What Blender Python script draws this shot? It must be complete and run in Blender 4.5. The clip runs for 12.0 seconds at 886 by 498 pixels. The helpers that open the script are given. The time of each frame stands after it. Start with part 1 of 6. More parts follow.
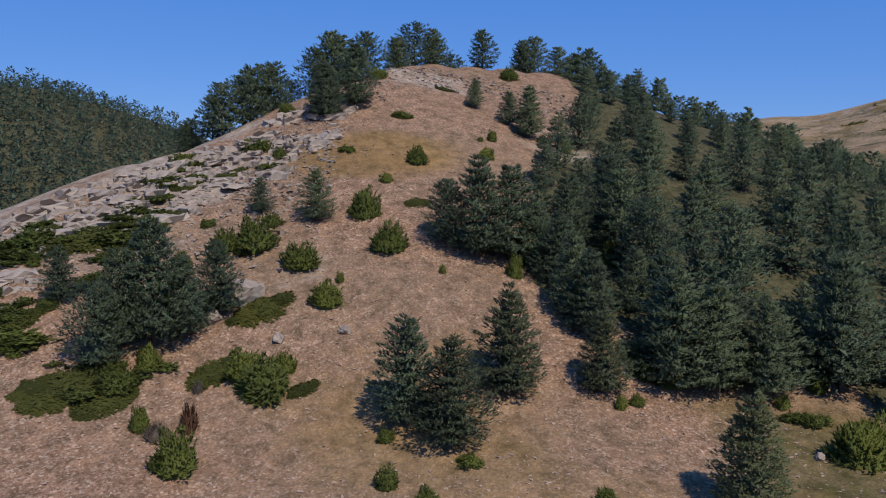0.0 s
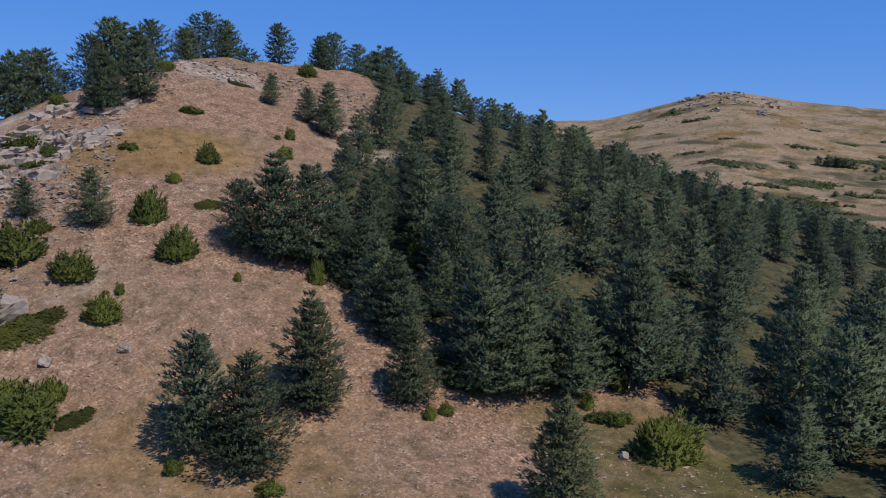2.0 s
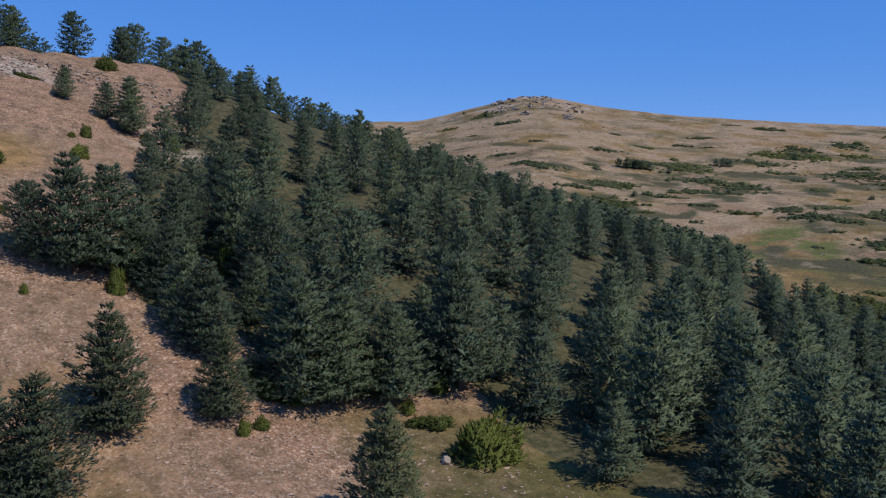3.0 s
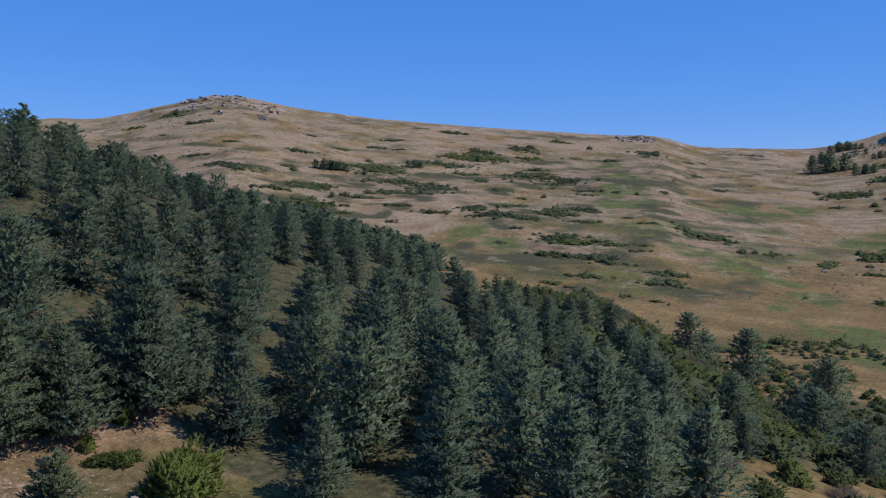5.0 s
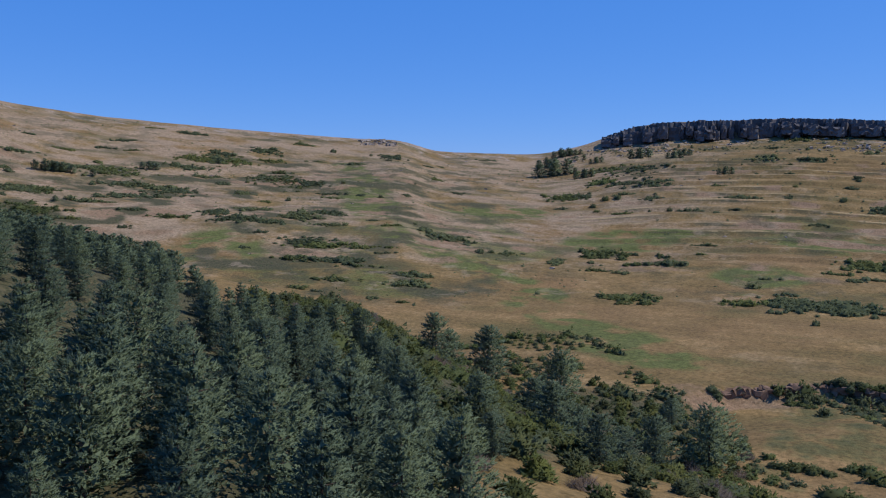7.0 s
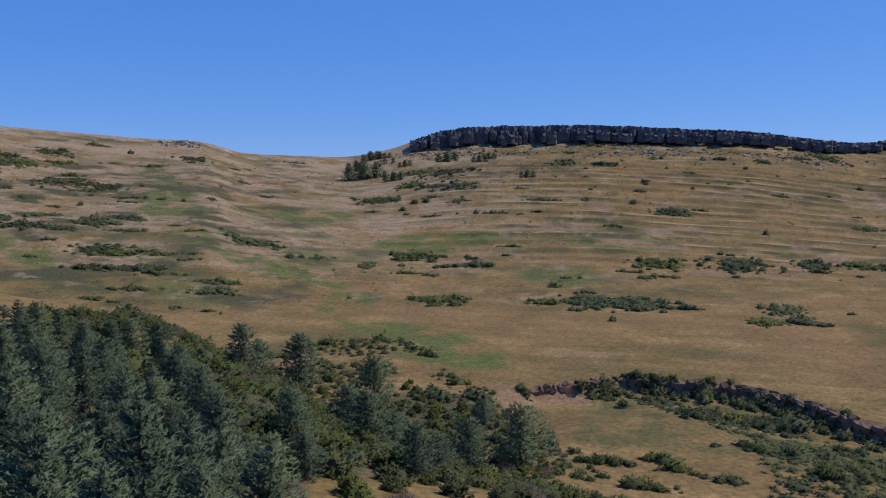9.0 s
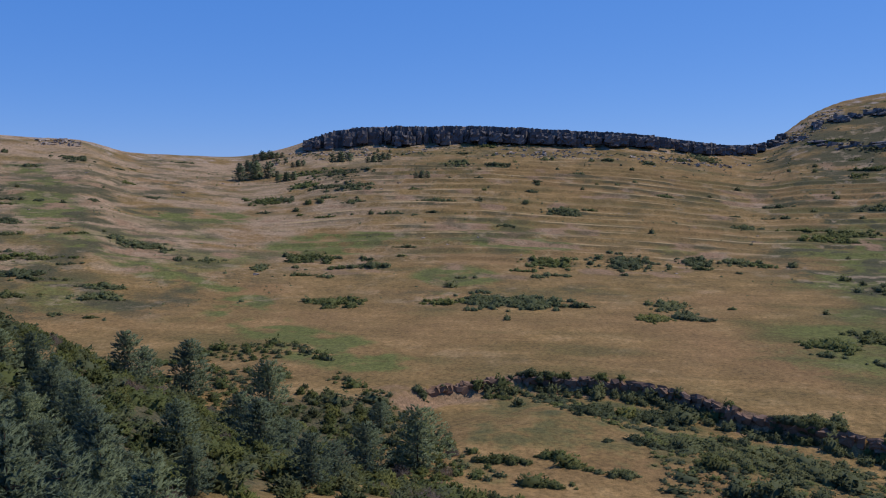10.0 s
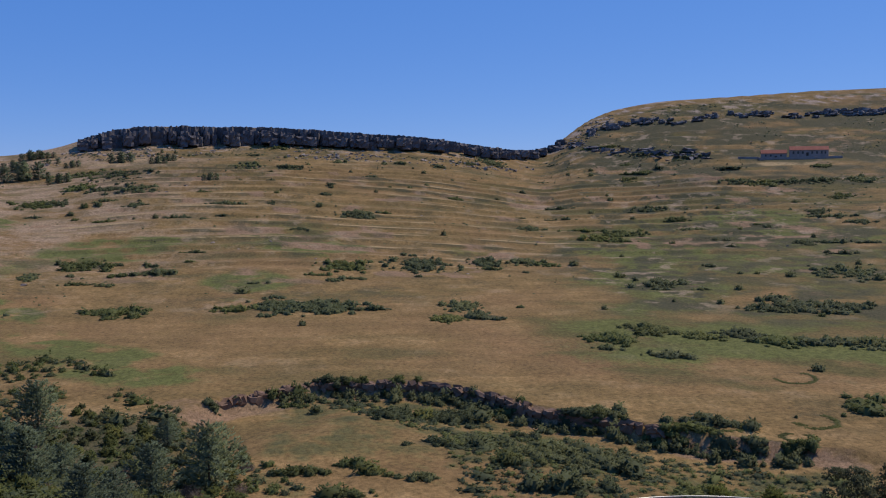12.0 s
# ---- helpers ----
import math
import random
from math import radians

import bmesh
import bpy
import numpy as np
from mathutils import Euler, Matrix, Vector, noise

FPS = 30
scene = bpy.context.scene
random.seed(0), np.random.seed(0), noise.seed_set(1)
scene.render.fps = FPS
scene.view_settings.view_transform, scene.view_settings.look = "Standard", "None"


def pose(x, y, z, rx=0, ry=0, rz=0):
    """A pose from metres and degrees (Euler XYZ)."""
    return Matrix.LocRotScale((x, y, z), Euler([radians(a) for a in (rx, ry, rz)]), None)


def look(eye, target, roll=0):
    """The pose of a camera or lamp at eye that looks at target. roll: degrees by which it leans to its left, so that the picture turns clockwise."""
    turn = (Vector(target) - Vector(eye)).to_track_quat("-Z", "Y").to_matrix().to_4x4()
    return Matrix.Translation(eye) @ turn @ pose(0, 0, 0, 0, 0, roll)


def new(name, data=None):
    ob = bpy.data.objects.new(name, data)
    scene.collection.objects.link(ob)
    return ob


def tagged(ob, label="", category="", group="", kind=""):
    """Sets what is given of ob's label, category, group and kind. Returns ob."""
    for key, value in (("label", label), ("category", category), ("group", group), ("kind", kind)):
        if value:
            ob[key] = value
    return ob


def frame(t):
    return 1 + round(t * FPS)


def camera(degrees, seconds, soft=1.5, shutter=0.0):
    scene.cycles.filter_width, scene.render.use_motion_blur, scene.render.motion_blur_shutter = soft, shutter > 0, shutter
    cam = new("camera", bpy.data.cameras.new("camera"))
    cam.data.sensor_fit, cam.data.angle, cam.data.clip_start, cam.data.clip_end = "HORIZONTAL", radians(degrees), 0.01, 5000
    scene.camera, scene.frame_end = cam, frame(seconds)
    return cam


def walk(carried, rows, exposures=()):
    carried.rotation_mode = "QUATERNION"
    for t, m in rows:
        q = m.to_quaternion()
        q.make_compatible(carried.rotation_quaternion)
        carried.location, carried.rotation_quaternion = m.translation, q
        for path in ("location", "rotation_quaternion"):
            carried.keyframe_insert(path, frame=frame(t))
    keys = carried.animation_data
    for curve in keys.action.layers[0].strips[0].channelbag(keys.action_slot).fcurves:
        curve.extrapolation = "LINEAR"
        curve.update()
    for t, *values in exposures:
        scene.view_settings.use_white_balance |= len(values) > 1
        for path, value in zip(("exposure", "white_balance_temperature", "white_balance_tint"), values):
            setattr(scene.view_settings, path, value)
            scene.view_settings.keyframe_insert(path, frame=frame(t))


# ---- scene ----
cam = camera(54.47, 12.0, soft=1.1)

# seconds, eye, target, roll
PATH = [
    (0, (0.000, 0.000, 40.000), (-0.0036, 1.9933, 39.8362), -0.15),
    (0.5, (0.012, 0.735, 40.000), (0.0883, 2.7263, 39.8358), -0.16),
    (1, (0.054, 1.457, 40.002), (0.2222, 3.4432, 39.8374), -0.15),
    (1.5, (0.148, 2.144, 40.005), (0.4189, 4.1189, 39.8406), -0.16),
    (2, (0.327, 2.804, 40.017), (0.7758, 4.7458, 39.8526), -0.05),
    (2.5, (0.571, 3.445, 40.045), (1.2023, 5.3360, 39.8808), 0.01),
    (3, (0.862, 4.068, 40.081), (1.7054, 5.8743, 39.9173), 0.01),
    (5, (2.416, 6.295, 40.121), (3.8222, 7.7071, 39.9586), -0.21),
    (5.5, (2.866, 6.759, 40.141), (4.3727, 8.0646, 39.9796), -0.24),
    (6, (3.346, 7.183, 40.166), (4.9529, 8.3631, 40.0063), -0.16),
    (6.5, (3.857, 7.574, 40.188), (5.5410, 8.6418, 40.0288), -0.08),
    (7, (4.431, 7.926, 40.216), (6.1866, 8.8703, 40.0583), -0.08),
    (9, (7.102, 9.062, 40.463), (9.0216, 9.6017, 40.3109), -0.07),
    (9.5, (7.797, 9.280, 40.501), (9.7448, 9.7088, 40.3488), -0.04),
    (10, (8.510, 9.444, 40.521), (10.4817, 9.7458, 40.3695), -0.04),
    (10.5, (9.234, 9.560, 40.523), (11.2185, 9.7552, 40.3726), 0.01),
    (11, (9.961, 9.636, 40.511), (11.9544, 9.7099, 40.3623), -0.02),
    (11.5, (10.692, 9.683, 40.495), (12.6860, 9.6434, 40.3470), -0.04),
    (12, (11.425, 9.714, 40.481), (13.4123, 9.5416, 40.3359), 0.05),
]
# seconds, stops, kelvin, tint
EXPOSURES = [(0, 0.0, 6500, 10), (2.5, 0.03, 6300, 9), (5.5, 0.06, 5950, 8), (7, 0.08, 6050, 9), (9.5, 0.04, 6450, 11), (12, 0.0, 6800, 14)]
walk(cam, [(t, look(eye, target, roll)) for t, eye, target, roll in PATH], EXPOSURES)

import functools

# ---- world and sun ----
SUN_AZ, SUN_EL = 150.0, 52.0
world = bpy.data.worlds.new("sky")
scene.world = world
world.use_nodes = True
wn = world.node_tree
sky = wn.nodes.new("ShaderNodeTexSky")
sky.sky_type, sky.sun_disc = "NISHITA", False
sky.sun_elevation, sky.sun_rotation = radians(SUN_EL), radians(SUN_AZ)
sky.altitude, sky.air_density, sky.dust_density, sky.ozone_density = 2600, 1.0, 0.05, 3.0
clear = wn.nodes.new("ShaderNodeMix")
clear.data_type, clear.blend_type = "RGBA", "MIX"
clear.inputs[0].default_value, clear.inputs[7].default_value = 0.66, (0.22, 1.80, 6.6, 1)
wn.links.new(sky.outputs[0], clear.inputs[6])
wn.nodes["Background"].inputs["Strength"].default_value = 0.112
wn.links.new(clear.outputs[2], wn.nodes["Background"].inputs["Color"])
sun = new("sun", bpy.data.lights.new("sun", "SUN"))
sun.data.energy, sun.data.angle, sun.data.color = 3.6, radians(0.55), (1.0, 0.91, 0.78)
to_sun = Vector((math.sin(radians(SUN_AZ)) * math.cos(radians(SUN_EL)), math.cos(radians(SUN_AZ)) * math.cos(radians(SUN_EL)), math.sin(radians(SUN_EL))))
sun.matrix_basis = look(to_sun * 300, (0, 0, 0))


# ---- materials ----
def material(name):
    m = bpy.data.materials.new(name)
    m.use_nodes = True
    return m, m.node_tree.nodes, m.node_tree.links, m.node_tree.nodes["Principled BSDF"]


def noise_node(nodes, links, coord, scale, detail=4.0, rough=0.6):
    n = nodes.new("ShaderNodeTexNoise")
    n.inputs["Scale"].default_value, n.inputs["Detail"].default_value, n.inputs["Roughness"].default_value = scale, detail, rough
    links.new(coord, n.inputs["Vector"])
    return n.outputs["Fac"]


def ramp_node(nodes, links, fac, stops):
    r = nodes.new("ShaderNodeValToRGB")
    while len(r.color_ramp.elements) < len(stops):
        r.color_ramp.elements.new(0.5)
    for e, (at, c) in zip(r.color_ramp.elements, stops):
        e.position, e.color = at, (*c, 1)
    links.new(fac, r.inputs["Fac"])
    return r.outputs["Color"]


def mix_node(nodes, links, fac, a, b, blend="MIX"):
    m = nodes.new("ShaderNodeMix")
    m.data_type, m.blend_type = "RGBA", blend
    for value, socket in ((fac, m.inputs[0]), (a, m.inputs[6]), (b, m.inputs[7])):
        if isinstance(value, (int, float)):
            socket.default_value = value
        elif isinstance(value, tuple):
            socket.default_value = (*value, 1)
        else:
            links.new(value, socket)
    return m.outputs[2]


def maths(nodes, links, op, a, b=0.0, c=0.0, clamp=False):
    m = nodes.new("ShaderNodeMath")
    m.operation, m.use_clamp = op, clamp
    for value, socket in zip((a, b, c), m.inputs):
        if isinstance(value, (int, float)):
            socket.default_value = value
        else:
            links.new(value, socket)
    return m.outputs[0]


def bump_node(nodes, links, bsdf, fac, strength, distance):
    b = nodes.new("ShaderNodeBump")
    b.inputs["Strength"].default_value, b.inputs["Distance"].default_value = strength, distance
    links.new(fac, b.inputs["Height"])
    links.new(b.outputs[0], bsdf.inputs["Normal"])


def foliage(name, dark, light, tint, rough=0.75):
    """Leaves or needles: two tones from tuft to tuft and from plant to plant."""
    m, n, l, b = material(name)
    geo, info = n.new("ShaderNodeNewGeometry"), n.new("ShaderNodeObjectInfo")
    coord = n.new("ShaderNodeTexCoord").outputs["Object"]
    tone = maths(n, l, "MULTIPLY_ADD", geo.outputs["Random Per Island"], 0.30, maths(n, l, "MULTIPLY", noise_node(n, l, coord, 0.9, 2), 0.70))
    colour = ramp_node(n, l, tone, [(0.15, dark), (0.85, light)])
    colour = mix_node(n, l, maths(n, l, "MULTIPLY", info.outputs["Random"], 0.6), colour, tint)
    plant = ramp_node(n, l, maths(n, l, "FRACT", maths(n, l, "MULTIPLY", info.outputs["Random"], 7.3)), [(0.0, (0.74, 0.76, 0.80)), (0.6, (1.0, 1.0, 1.0)), (1.0, (1.28, 1.22, 1.10))])
    colour = mix_node(n, l, 1.0, colour, plant, "MULTIPLY")
    l.new(colour, b.inputs["Base Color"])
    b.inputs["Roughness"].default_value = rough
    b.inputs["Specular IOR Level"].default_value = 0.12
    thin = n.new("ShaderNodeBsdfTranslucent")
    both = n.new("ShaderNodeMixShader")
    both.inputs[0].default_value = 0.42
    l.new(colour, thin.inputs["Color"])
    l.new(b.outputs[0], both.inputs[1])
    l.new(thin.outputs[0], both.inputs[2])
    l.new(both.outputs[0], n["Material Output"].inputs["Surface"])
    return m


def stony(name, stops, size, rough=0.95, relief=0.3):
    m, n, l, b = material(name)
    coord = n.new("ShaderNodeTexCoord").outputs["Object"]
    info = n.new("ShaderNodeObjectInfo")
    geo = n.new("ShaderNodeNewGeometry")
    big = noise_node(n, l, coord, 0.35 / size, 3)
    fine = noise_node(n, l, coord, 3.0 / size, 6, 0.7)
    tone = maths(n, l, "ADD", maths(n, l, "MULTIPLY", big, 0.45), maths(n, l, "MULTIPLY", fine, 0.55))
    colour = ramp_node(n, l, tone, stops)
    vary = maths(n, l, "ADD", maths(n, l, "MULTIPLY", info.outputs["Random"], 0.25), maths(n, l, "MULTIPLY", geo.outputs["Random Per Island"], 0.3))
    colour = mix_node(n, l, vary, colour, tuple(0.6 * v for v in stops[0][1]))
    l.new(colour, b.inputs["Base Color"])
    b.inputs["Roughness"].default_value = rough
    bump_node(n, l, b, fine, relief, size * 0.2)
    return m


M_NEEDLE = foliage("pine_needles", (0.087, 0.127, 0.081), (0.220, 0.272, 0.174), (0.148, 0.192, 0.124))
M_NEEDLE_PALE = foliage("pale_pine_needles", (0.090, 0.115, 0.066), (0.200, 0.228, 0.135), (0.145, 0.168, 0.098))
M_JUNIPER = foliage("juniper_needles", (0.078, 0.104, 0.026), (0.205, 0.240, 0.072), (0.145, 0.168, 0.046))
M_MAT = foliage("mat_juniper_needles", (0.056, 0.066, 0.017), (0.140, 0.146, 0.042), (0.095, 0.102, 0.027))
M_SCRUB = foliage("scrub_leaves", (0.076, 0.098, 0.032), (0.180, 0.205, 0.074), (0.135, 0.140, 0.058))
M_DARKSCRUB = foliage("dark_scrub_leaves", (0.066, 0.084, 0.042), (0.165, 0.188, 0.092), (0.125, 0.138, 0.070))
M_GREY = foliage("bare_twigs", (0.10, 0.085, 0.075), (0.22, 0.19, 0.17), (0.17, 0.12, 0.09))
M_RUST = foliage("withered_needles", (0.10, 0.05, 0.03), (0.22, 0.12, 0.07), (0.16, 0.08, 0.05))
M_WILLOW = foliage("willow_leaves", (0.055, 0.070, 0.040), (0.130, 0.150, 0.085), (0.095, 0.110, 0.065))
M_GRASS = foliage("dry_grass_blades", (0.20, 0.14, 0.065), (0.40, 0.29, 0.15), (0.26, 0.20, 0.09), 0.9)
M_BARK = stony("pine_bark", [(0.3, (0.075, 0.05, 0.035)), (0.7, (0.17, 0.115, 0.08))], 0.2)
M_LIME = stony("limestone", [(0.3, (0.22, 0.17, 0.135)), (0.5, (0.39, 0.32, 0.26)), (0.7, (0.54, 0.46, 0.385))], 0.5)
M_DARKROCK = stony("dark_cliff_rock", [(0.3, (0.06, 0.055, 0.06)), (0.5, (0.11, 0.098, 0.098)), (0.75, (0.24, 0.20, 0.18))], 5.0)
M_GREYROCK = stony("grey_hill_rock", [(0.3, (0.10, 0.095, 0.10)), (0.5, (0.17, 0.155, 0.15)), (0.75, (0.30, 0.26, 0.23))], 4.0)
M_STONE = stony("scree_stones", [(0.3, (0.33, 0.215, 0.15)), (0.55, (0.47, 0.34, 0.255)), (0.75, (0.60, 0.51, 0.42))], 0.15, 0.95, 0.1)
M_EARTH = stony("red_earth", [(0.3, (0.15, 0.085, 0.055)), (0.6, (0.26, 0.16, 0.10)), (0.75, (0.36, 0.25, 0.17))], 0.8)


def ground_material():
    m, n, l, b = material("hillside")
    coord = n.new("ShaderNodeTexCoord").outputs["Object"]

    def zone(name):
        a = n.new("ShaderNodeAttribute")
        a.attribute_name = name
        return a.outputs["Fac"]

    huge, big, mid, fine, grain = (noise_node(n, l, coord, s, d, r) for s, d, r in ((0.012, 4, 0.6), (0.06, 5, 0.6), (0.35, 5, 0.65), (2.2, 5, 0.7), (9.0, 3, 0.7)))
    stretch = n.new("ShaderNodeMapping")
    stretch.inputs["Scale"].default_value = (0.10, 0.02, 0.35)
    l.new(coord, stretch.inputs["Vector"])
    bands = noise_node(n, l, stretch.outputs[0], 1.0, 5, 0.65)
    # dry grass in straw, tan and olive
    grass = ramp_node(n, l, maths(n, l, "ADD", maths(n, l, "MULTIPLY", big, 0.5), maths(n, l, "MULTIPLY", mid, 0.5)),
                      [(0.30, (0.105, 0.078, 0.030)), (0.45, (0.200, 0.130, 0.052)), (0.56, (0.275, 0.178, 0.073)), (0.70, (0.385, 0.262, 0.118))])
    grass = mix_node(n, l, maths(n, l, "MULTIPLY", ramp_node(n, l, bands, [(0.42, (0, 0, 0)), (0.62, (1, 1, 1))]), 0.45), grass, (0.110, 0.086, 0.034))
    grass = mix_node(n, l, maths(n, l, "MULTIPLY", ramp_node(n, l, huge, [(0.45, (0, 0, 0)), (0.7, (1, 1, 1))]), 0.5), grass, (0.240, 0.138, 0.068))
    # scree
    vor = n.new("ShaderNodeTexVoronoi")
    vor.inputs["Scale"].default_value = 8.5
    l.new(coord, vor.inputs["Vector"])
    chips = ramp_node(n, l, maths(n, l, "ADD", maths(n, l, "MULTIPLY", vor.outputs["Color"], 0.55), maths(n, l, "MULTIPLY", fine, 0.45)),
                      [(0.22, (0.150, 0.085, 0.052)), (0.45, (0.240, 0.143, 0.090)), (0.62, (0.315, 0.200, 0.132)), (0.80, (0.50, 0.38, 0.29))])
    chips = mix_node(n, l, maths(n, l, "MULTIPLY", ramp_node(n, l, big, [(0.4, (0, 0, 0)), (0.65, (1, 1, 1))]), 0.5), chips, (0.215, 0.150, 0.092))
    straw = ramp_node(n, l, fine, [(0.3, (0.28, 0.20, 0.095)), (0.7, (0.42, 0.31, 0.165))])
    bare = ramp_node(n, l, mid, [(0.3, (0.235, 0.165, 0.098)), (0.7, (0.375, 0.270, 0.172))])
    olive = ramp_node(n, l, mid, [(0.3, (0.080, 0.072, 0.026)), (0.7, (0.150, 0.122, 0.048))])
    green = ramp_node(n, l, mid, [(0.3, (0.080, 0.090, 0.026)), (0.7, (0.155, 0.160, 0.052))])
    heath = ramp_node(n, l, fine, [(0.35, (0.045, 0.050, 0.024)), (0.65, (0.120, 0.100, 0.055))])
    lime = ramp_node(n, l, maths(n, l, "ADD", maths(n, l, "MULTIPLY", mid, 0.4), maths(n, l, "MULTIPLY", fine, 0.6)), [(0.3, (0.20, 0.145, 0.105)), (0.5, (0.35, 0.275, 0.215)), (0.7, (0.50, 0.42, 0.345))])
    earth = ramp_node(n, l, fine, [(0.3, (0.165, 0.100, 0.058)), (0.7, (0.335, 0.225, 0.135))])
    colour = grass
    for name, layer, edge in (("bare", bare, mid), ("olive", olive, mid), ("straw", straw, mid), ("scree", chips, mid), ("green", green, mid), ("heath", heath, mid), ("limestone", lime, mid), ("earth", earth, mid)):
        cover = maths(n, l, "MULTIPLY_ADD", zone(name), 2.2, maths(n, l, "MULTIPLY_ADD", edge, 1.6, -1.4), clamp=True)
        cover = maths(n, l, "MULTIPLY", cover, maths(n, l, "GREATER_THAN", zone(name), 0.02))
        colour = mix_node(n, l, cover, colour, layer)
    dots = ramp_node(n, l, noise_node(n, l, coord, 0.045, 5, 0.66), [(0.50, (0, 0, 0)), (0.56, (1, 1, 1))])
    colour = mix_node(n, l, maths(n, l, "MULTIPLY", dots, zone("tufts")), colour, (0.070, 0.068, 0.036))
    pale = ramp_node(n, l, noise_node(n, l, coord, 0.06, 5, 0.66), [(0.56, (0, 0, 0)), (0.63, (1, 1, 1))])
    colour = mix_node(n, l, maths(n, l, "MULTIPLY", pale, maths(n, l, "MULTIPLY", zone("tufts"), 0.6)), colour, (0.36, 0.27, 0.18))
    clump = noise_node(n, l, coord, 0.9, 4, 0.75)
    colour = mix_node(n, l, 0.9, colour, ramp_node(n, l, clump, [(0.34, (0.56, 0.58, 0.55)), (0.5, (1.0, 1.0, 1.0)), (0.66, (1.34, 1.30, 1.24))]), "MULTIPLY")
    speck = ramp_node(n, l, grain, [(0.35, (0.72, 0.72, 0.72)), (0.65, (1.18, 1.18, 1.18))])
    colour = mix_node(n, l, 0.8, colour, speck, "MULTIPLY")
    l.new(colour, b.inputs["Base Color"])
    b.inputs["Roughness"].default_value = 1.0
    b.inputs["Specular IOR Level"].default_value = 0.1
    bump_node(n, l, b, maths(n, l, "ADD", fine, maths(n, l, "MULTIPLY", mid, 1.5)), 0.5, 0.35)
    return m


M_GROUND = ground_material()


# ---- terrain ----
PIVOT = np.array((9.0, 9.0))
VALLEY = -7.0
# azimuth, radius of the valley's edge, radius and height of the crest, curve of the slope
FAR = [
    (-180, 300, 800, 30, 1.3), (-60, 120, 330, 75, 1.1), (-27, 120, 330, 72, 1.1), (-22, 120, 350, 66, 1.1), (-17, 130, 380, 58, 1.1), (-8, 200, 700, 40, 1.2),
    (12, 260, 800, 72, 1.2), (20, 260, 860, 97, 1.2), (23, 260, 870, 97, 1.2), (27, 260, 870, 112, 1.2), (30, 260, 880, 124, 1.2), (32, 260, 880, 122, 1.2), (35, 260, 880, 112, 1.2), (40, 260, 880, 102, 1.2),
    (48, 270, 900, 93, 1.2), (56, 280, 900, 84, 1.2), (59, 280, 900, 83, 1.2), (61, 280, 930, 72, 1.2), (68, 290, 960, 69, 1.3), (71, 290, 960, 79, 1.4), (74, 290, 960, 98, 1.5),
    (76, 290, 960, 103, 1.5), (84, 290, 960, 104, 1.5), (94, 300, 960, 94, 1.6), (99, 300, 990, 82, 1.6), (102, 300, 1060, 84, 1.62), (104, 300, 1150, 124, 1.72), (106, 300, 1200, 145, 1.78), (109, 300, 1200, 155, 1.78),
    (112, 290, 1200, 157, 1.76), (118, 290, 1250, 167, 1.74), (126, 280, 1250, 167, 1.7), (150, 280, 1100, 110, 1.5), (180, 300, 800, 30, 1.3),
]
# crest of the knoll and its wooded spur: x, y, z, fall to the south
CREST = [(-85, 30, 8, 0.42), (-52, 54, 29, 0.42), (-33, 67, 37, 0.42), (-26, 74, 41.3, 0.43), (-19, 79, 43.5, 0.45), (-14, 85, 46.2, 0.46), (-8.4, 91, 50.2, 0.48), (-5, 96, 52, 0.49),
         (-1.6, 106, 53.8, 0.48), (11.6, 109, 53, 0.43), (22.7, 119, 50.2, 0.36), (36.5, 136, 46, 0.3), (62, 156, 41, 0.27), (77, 162, 36, 0.27), (106, 163, 23, 0.26), (129, 144, 10, 0.26), (150, 120, 4, 0.22), (170, 90, -9, 0.22)]


@functools.lru_cache(None)
def far_table():
    """The table of the far slopes, made smooth along the azimuth."""
    cols = np.array(FAR, float).T
    az = np.arange(-180, 180.1, 0.25)
    kernel = np.exp(-0.5 * (np.arange(-8, 9) * 0.25 / 0.7) ** 2)
    kernel /= kernel.sum()
    rows = [np.convolve(np.pad(np.interp(az, cols[0], c), 8, mode="edge"), kernel, "valid") for c in cols[1:]]
    return az, rows


def smax(a, b, k):
    h = np.clip(0.5 + 0.5 * (a - b) / k, 0, 1)
    return b + (a - b) * h + k * h * (1 - h)


def value_noise(x, y, seed=0):
    xi, yi = np.floor(x), np.floor(y)
    fx, fy = x - xi, y - yi
    fx, fy = fx * fx * (3 - 2 * fx), fy * fy * (3 - 2 * fy)

    def corner(i, j):
        s = np.sin(i * 127.1 + j * 311.7 + seed * 74.7) * 43758.5453
        return s - np.floor(s)

    a, b, c, d = corner(xi, yi), corner(xi + 1, yi), corner(xi, yi + 1), corner(xi + 1, yi + 1)
    return (a + (b - a) * fx) * (1 - fy) + (c + (d - c) * fx) * fy - 0.5


def fractal(x, y, size, octaves=4, seed=0):
    total, gain = 0, 1.0
    for n in range(octaves):
        total = total + gain * value_noise(x / size + 17.3 * n, y / size - 9.1 * n, seed + n)
        size, gain = size / 2.03, gain * 0.5
    return total


def smooth(e0, e1, x):
    s = np.clip((x - e0) / (e1 - e0), 0, 1)
    return s * s * (3 - 2 * s)


@functools.lru_cache(None)
def crest_points(step=4.0):
    out = []
    for p, q in zip(CREST, CREST[1:]):
        n = max(1, int(math.hypot(q[0] - p[0], q[1] - p[1]) / step))
        out += [[u + (v - u) * i / n for u, v in zip(p, q)] for i in range(n)]
    return out + [list(CREST[-1])]


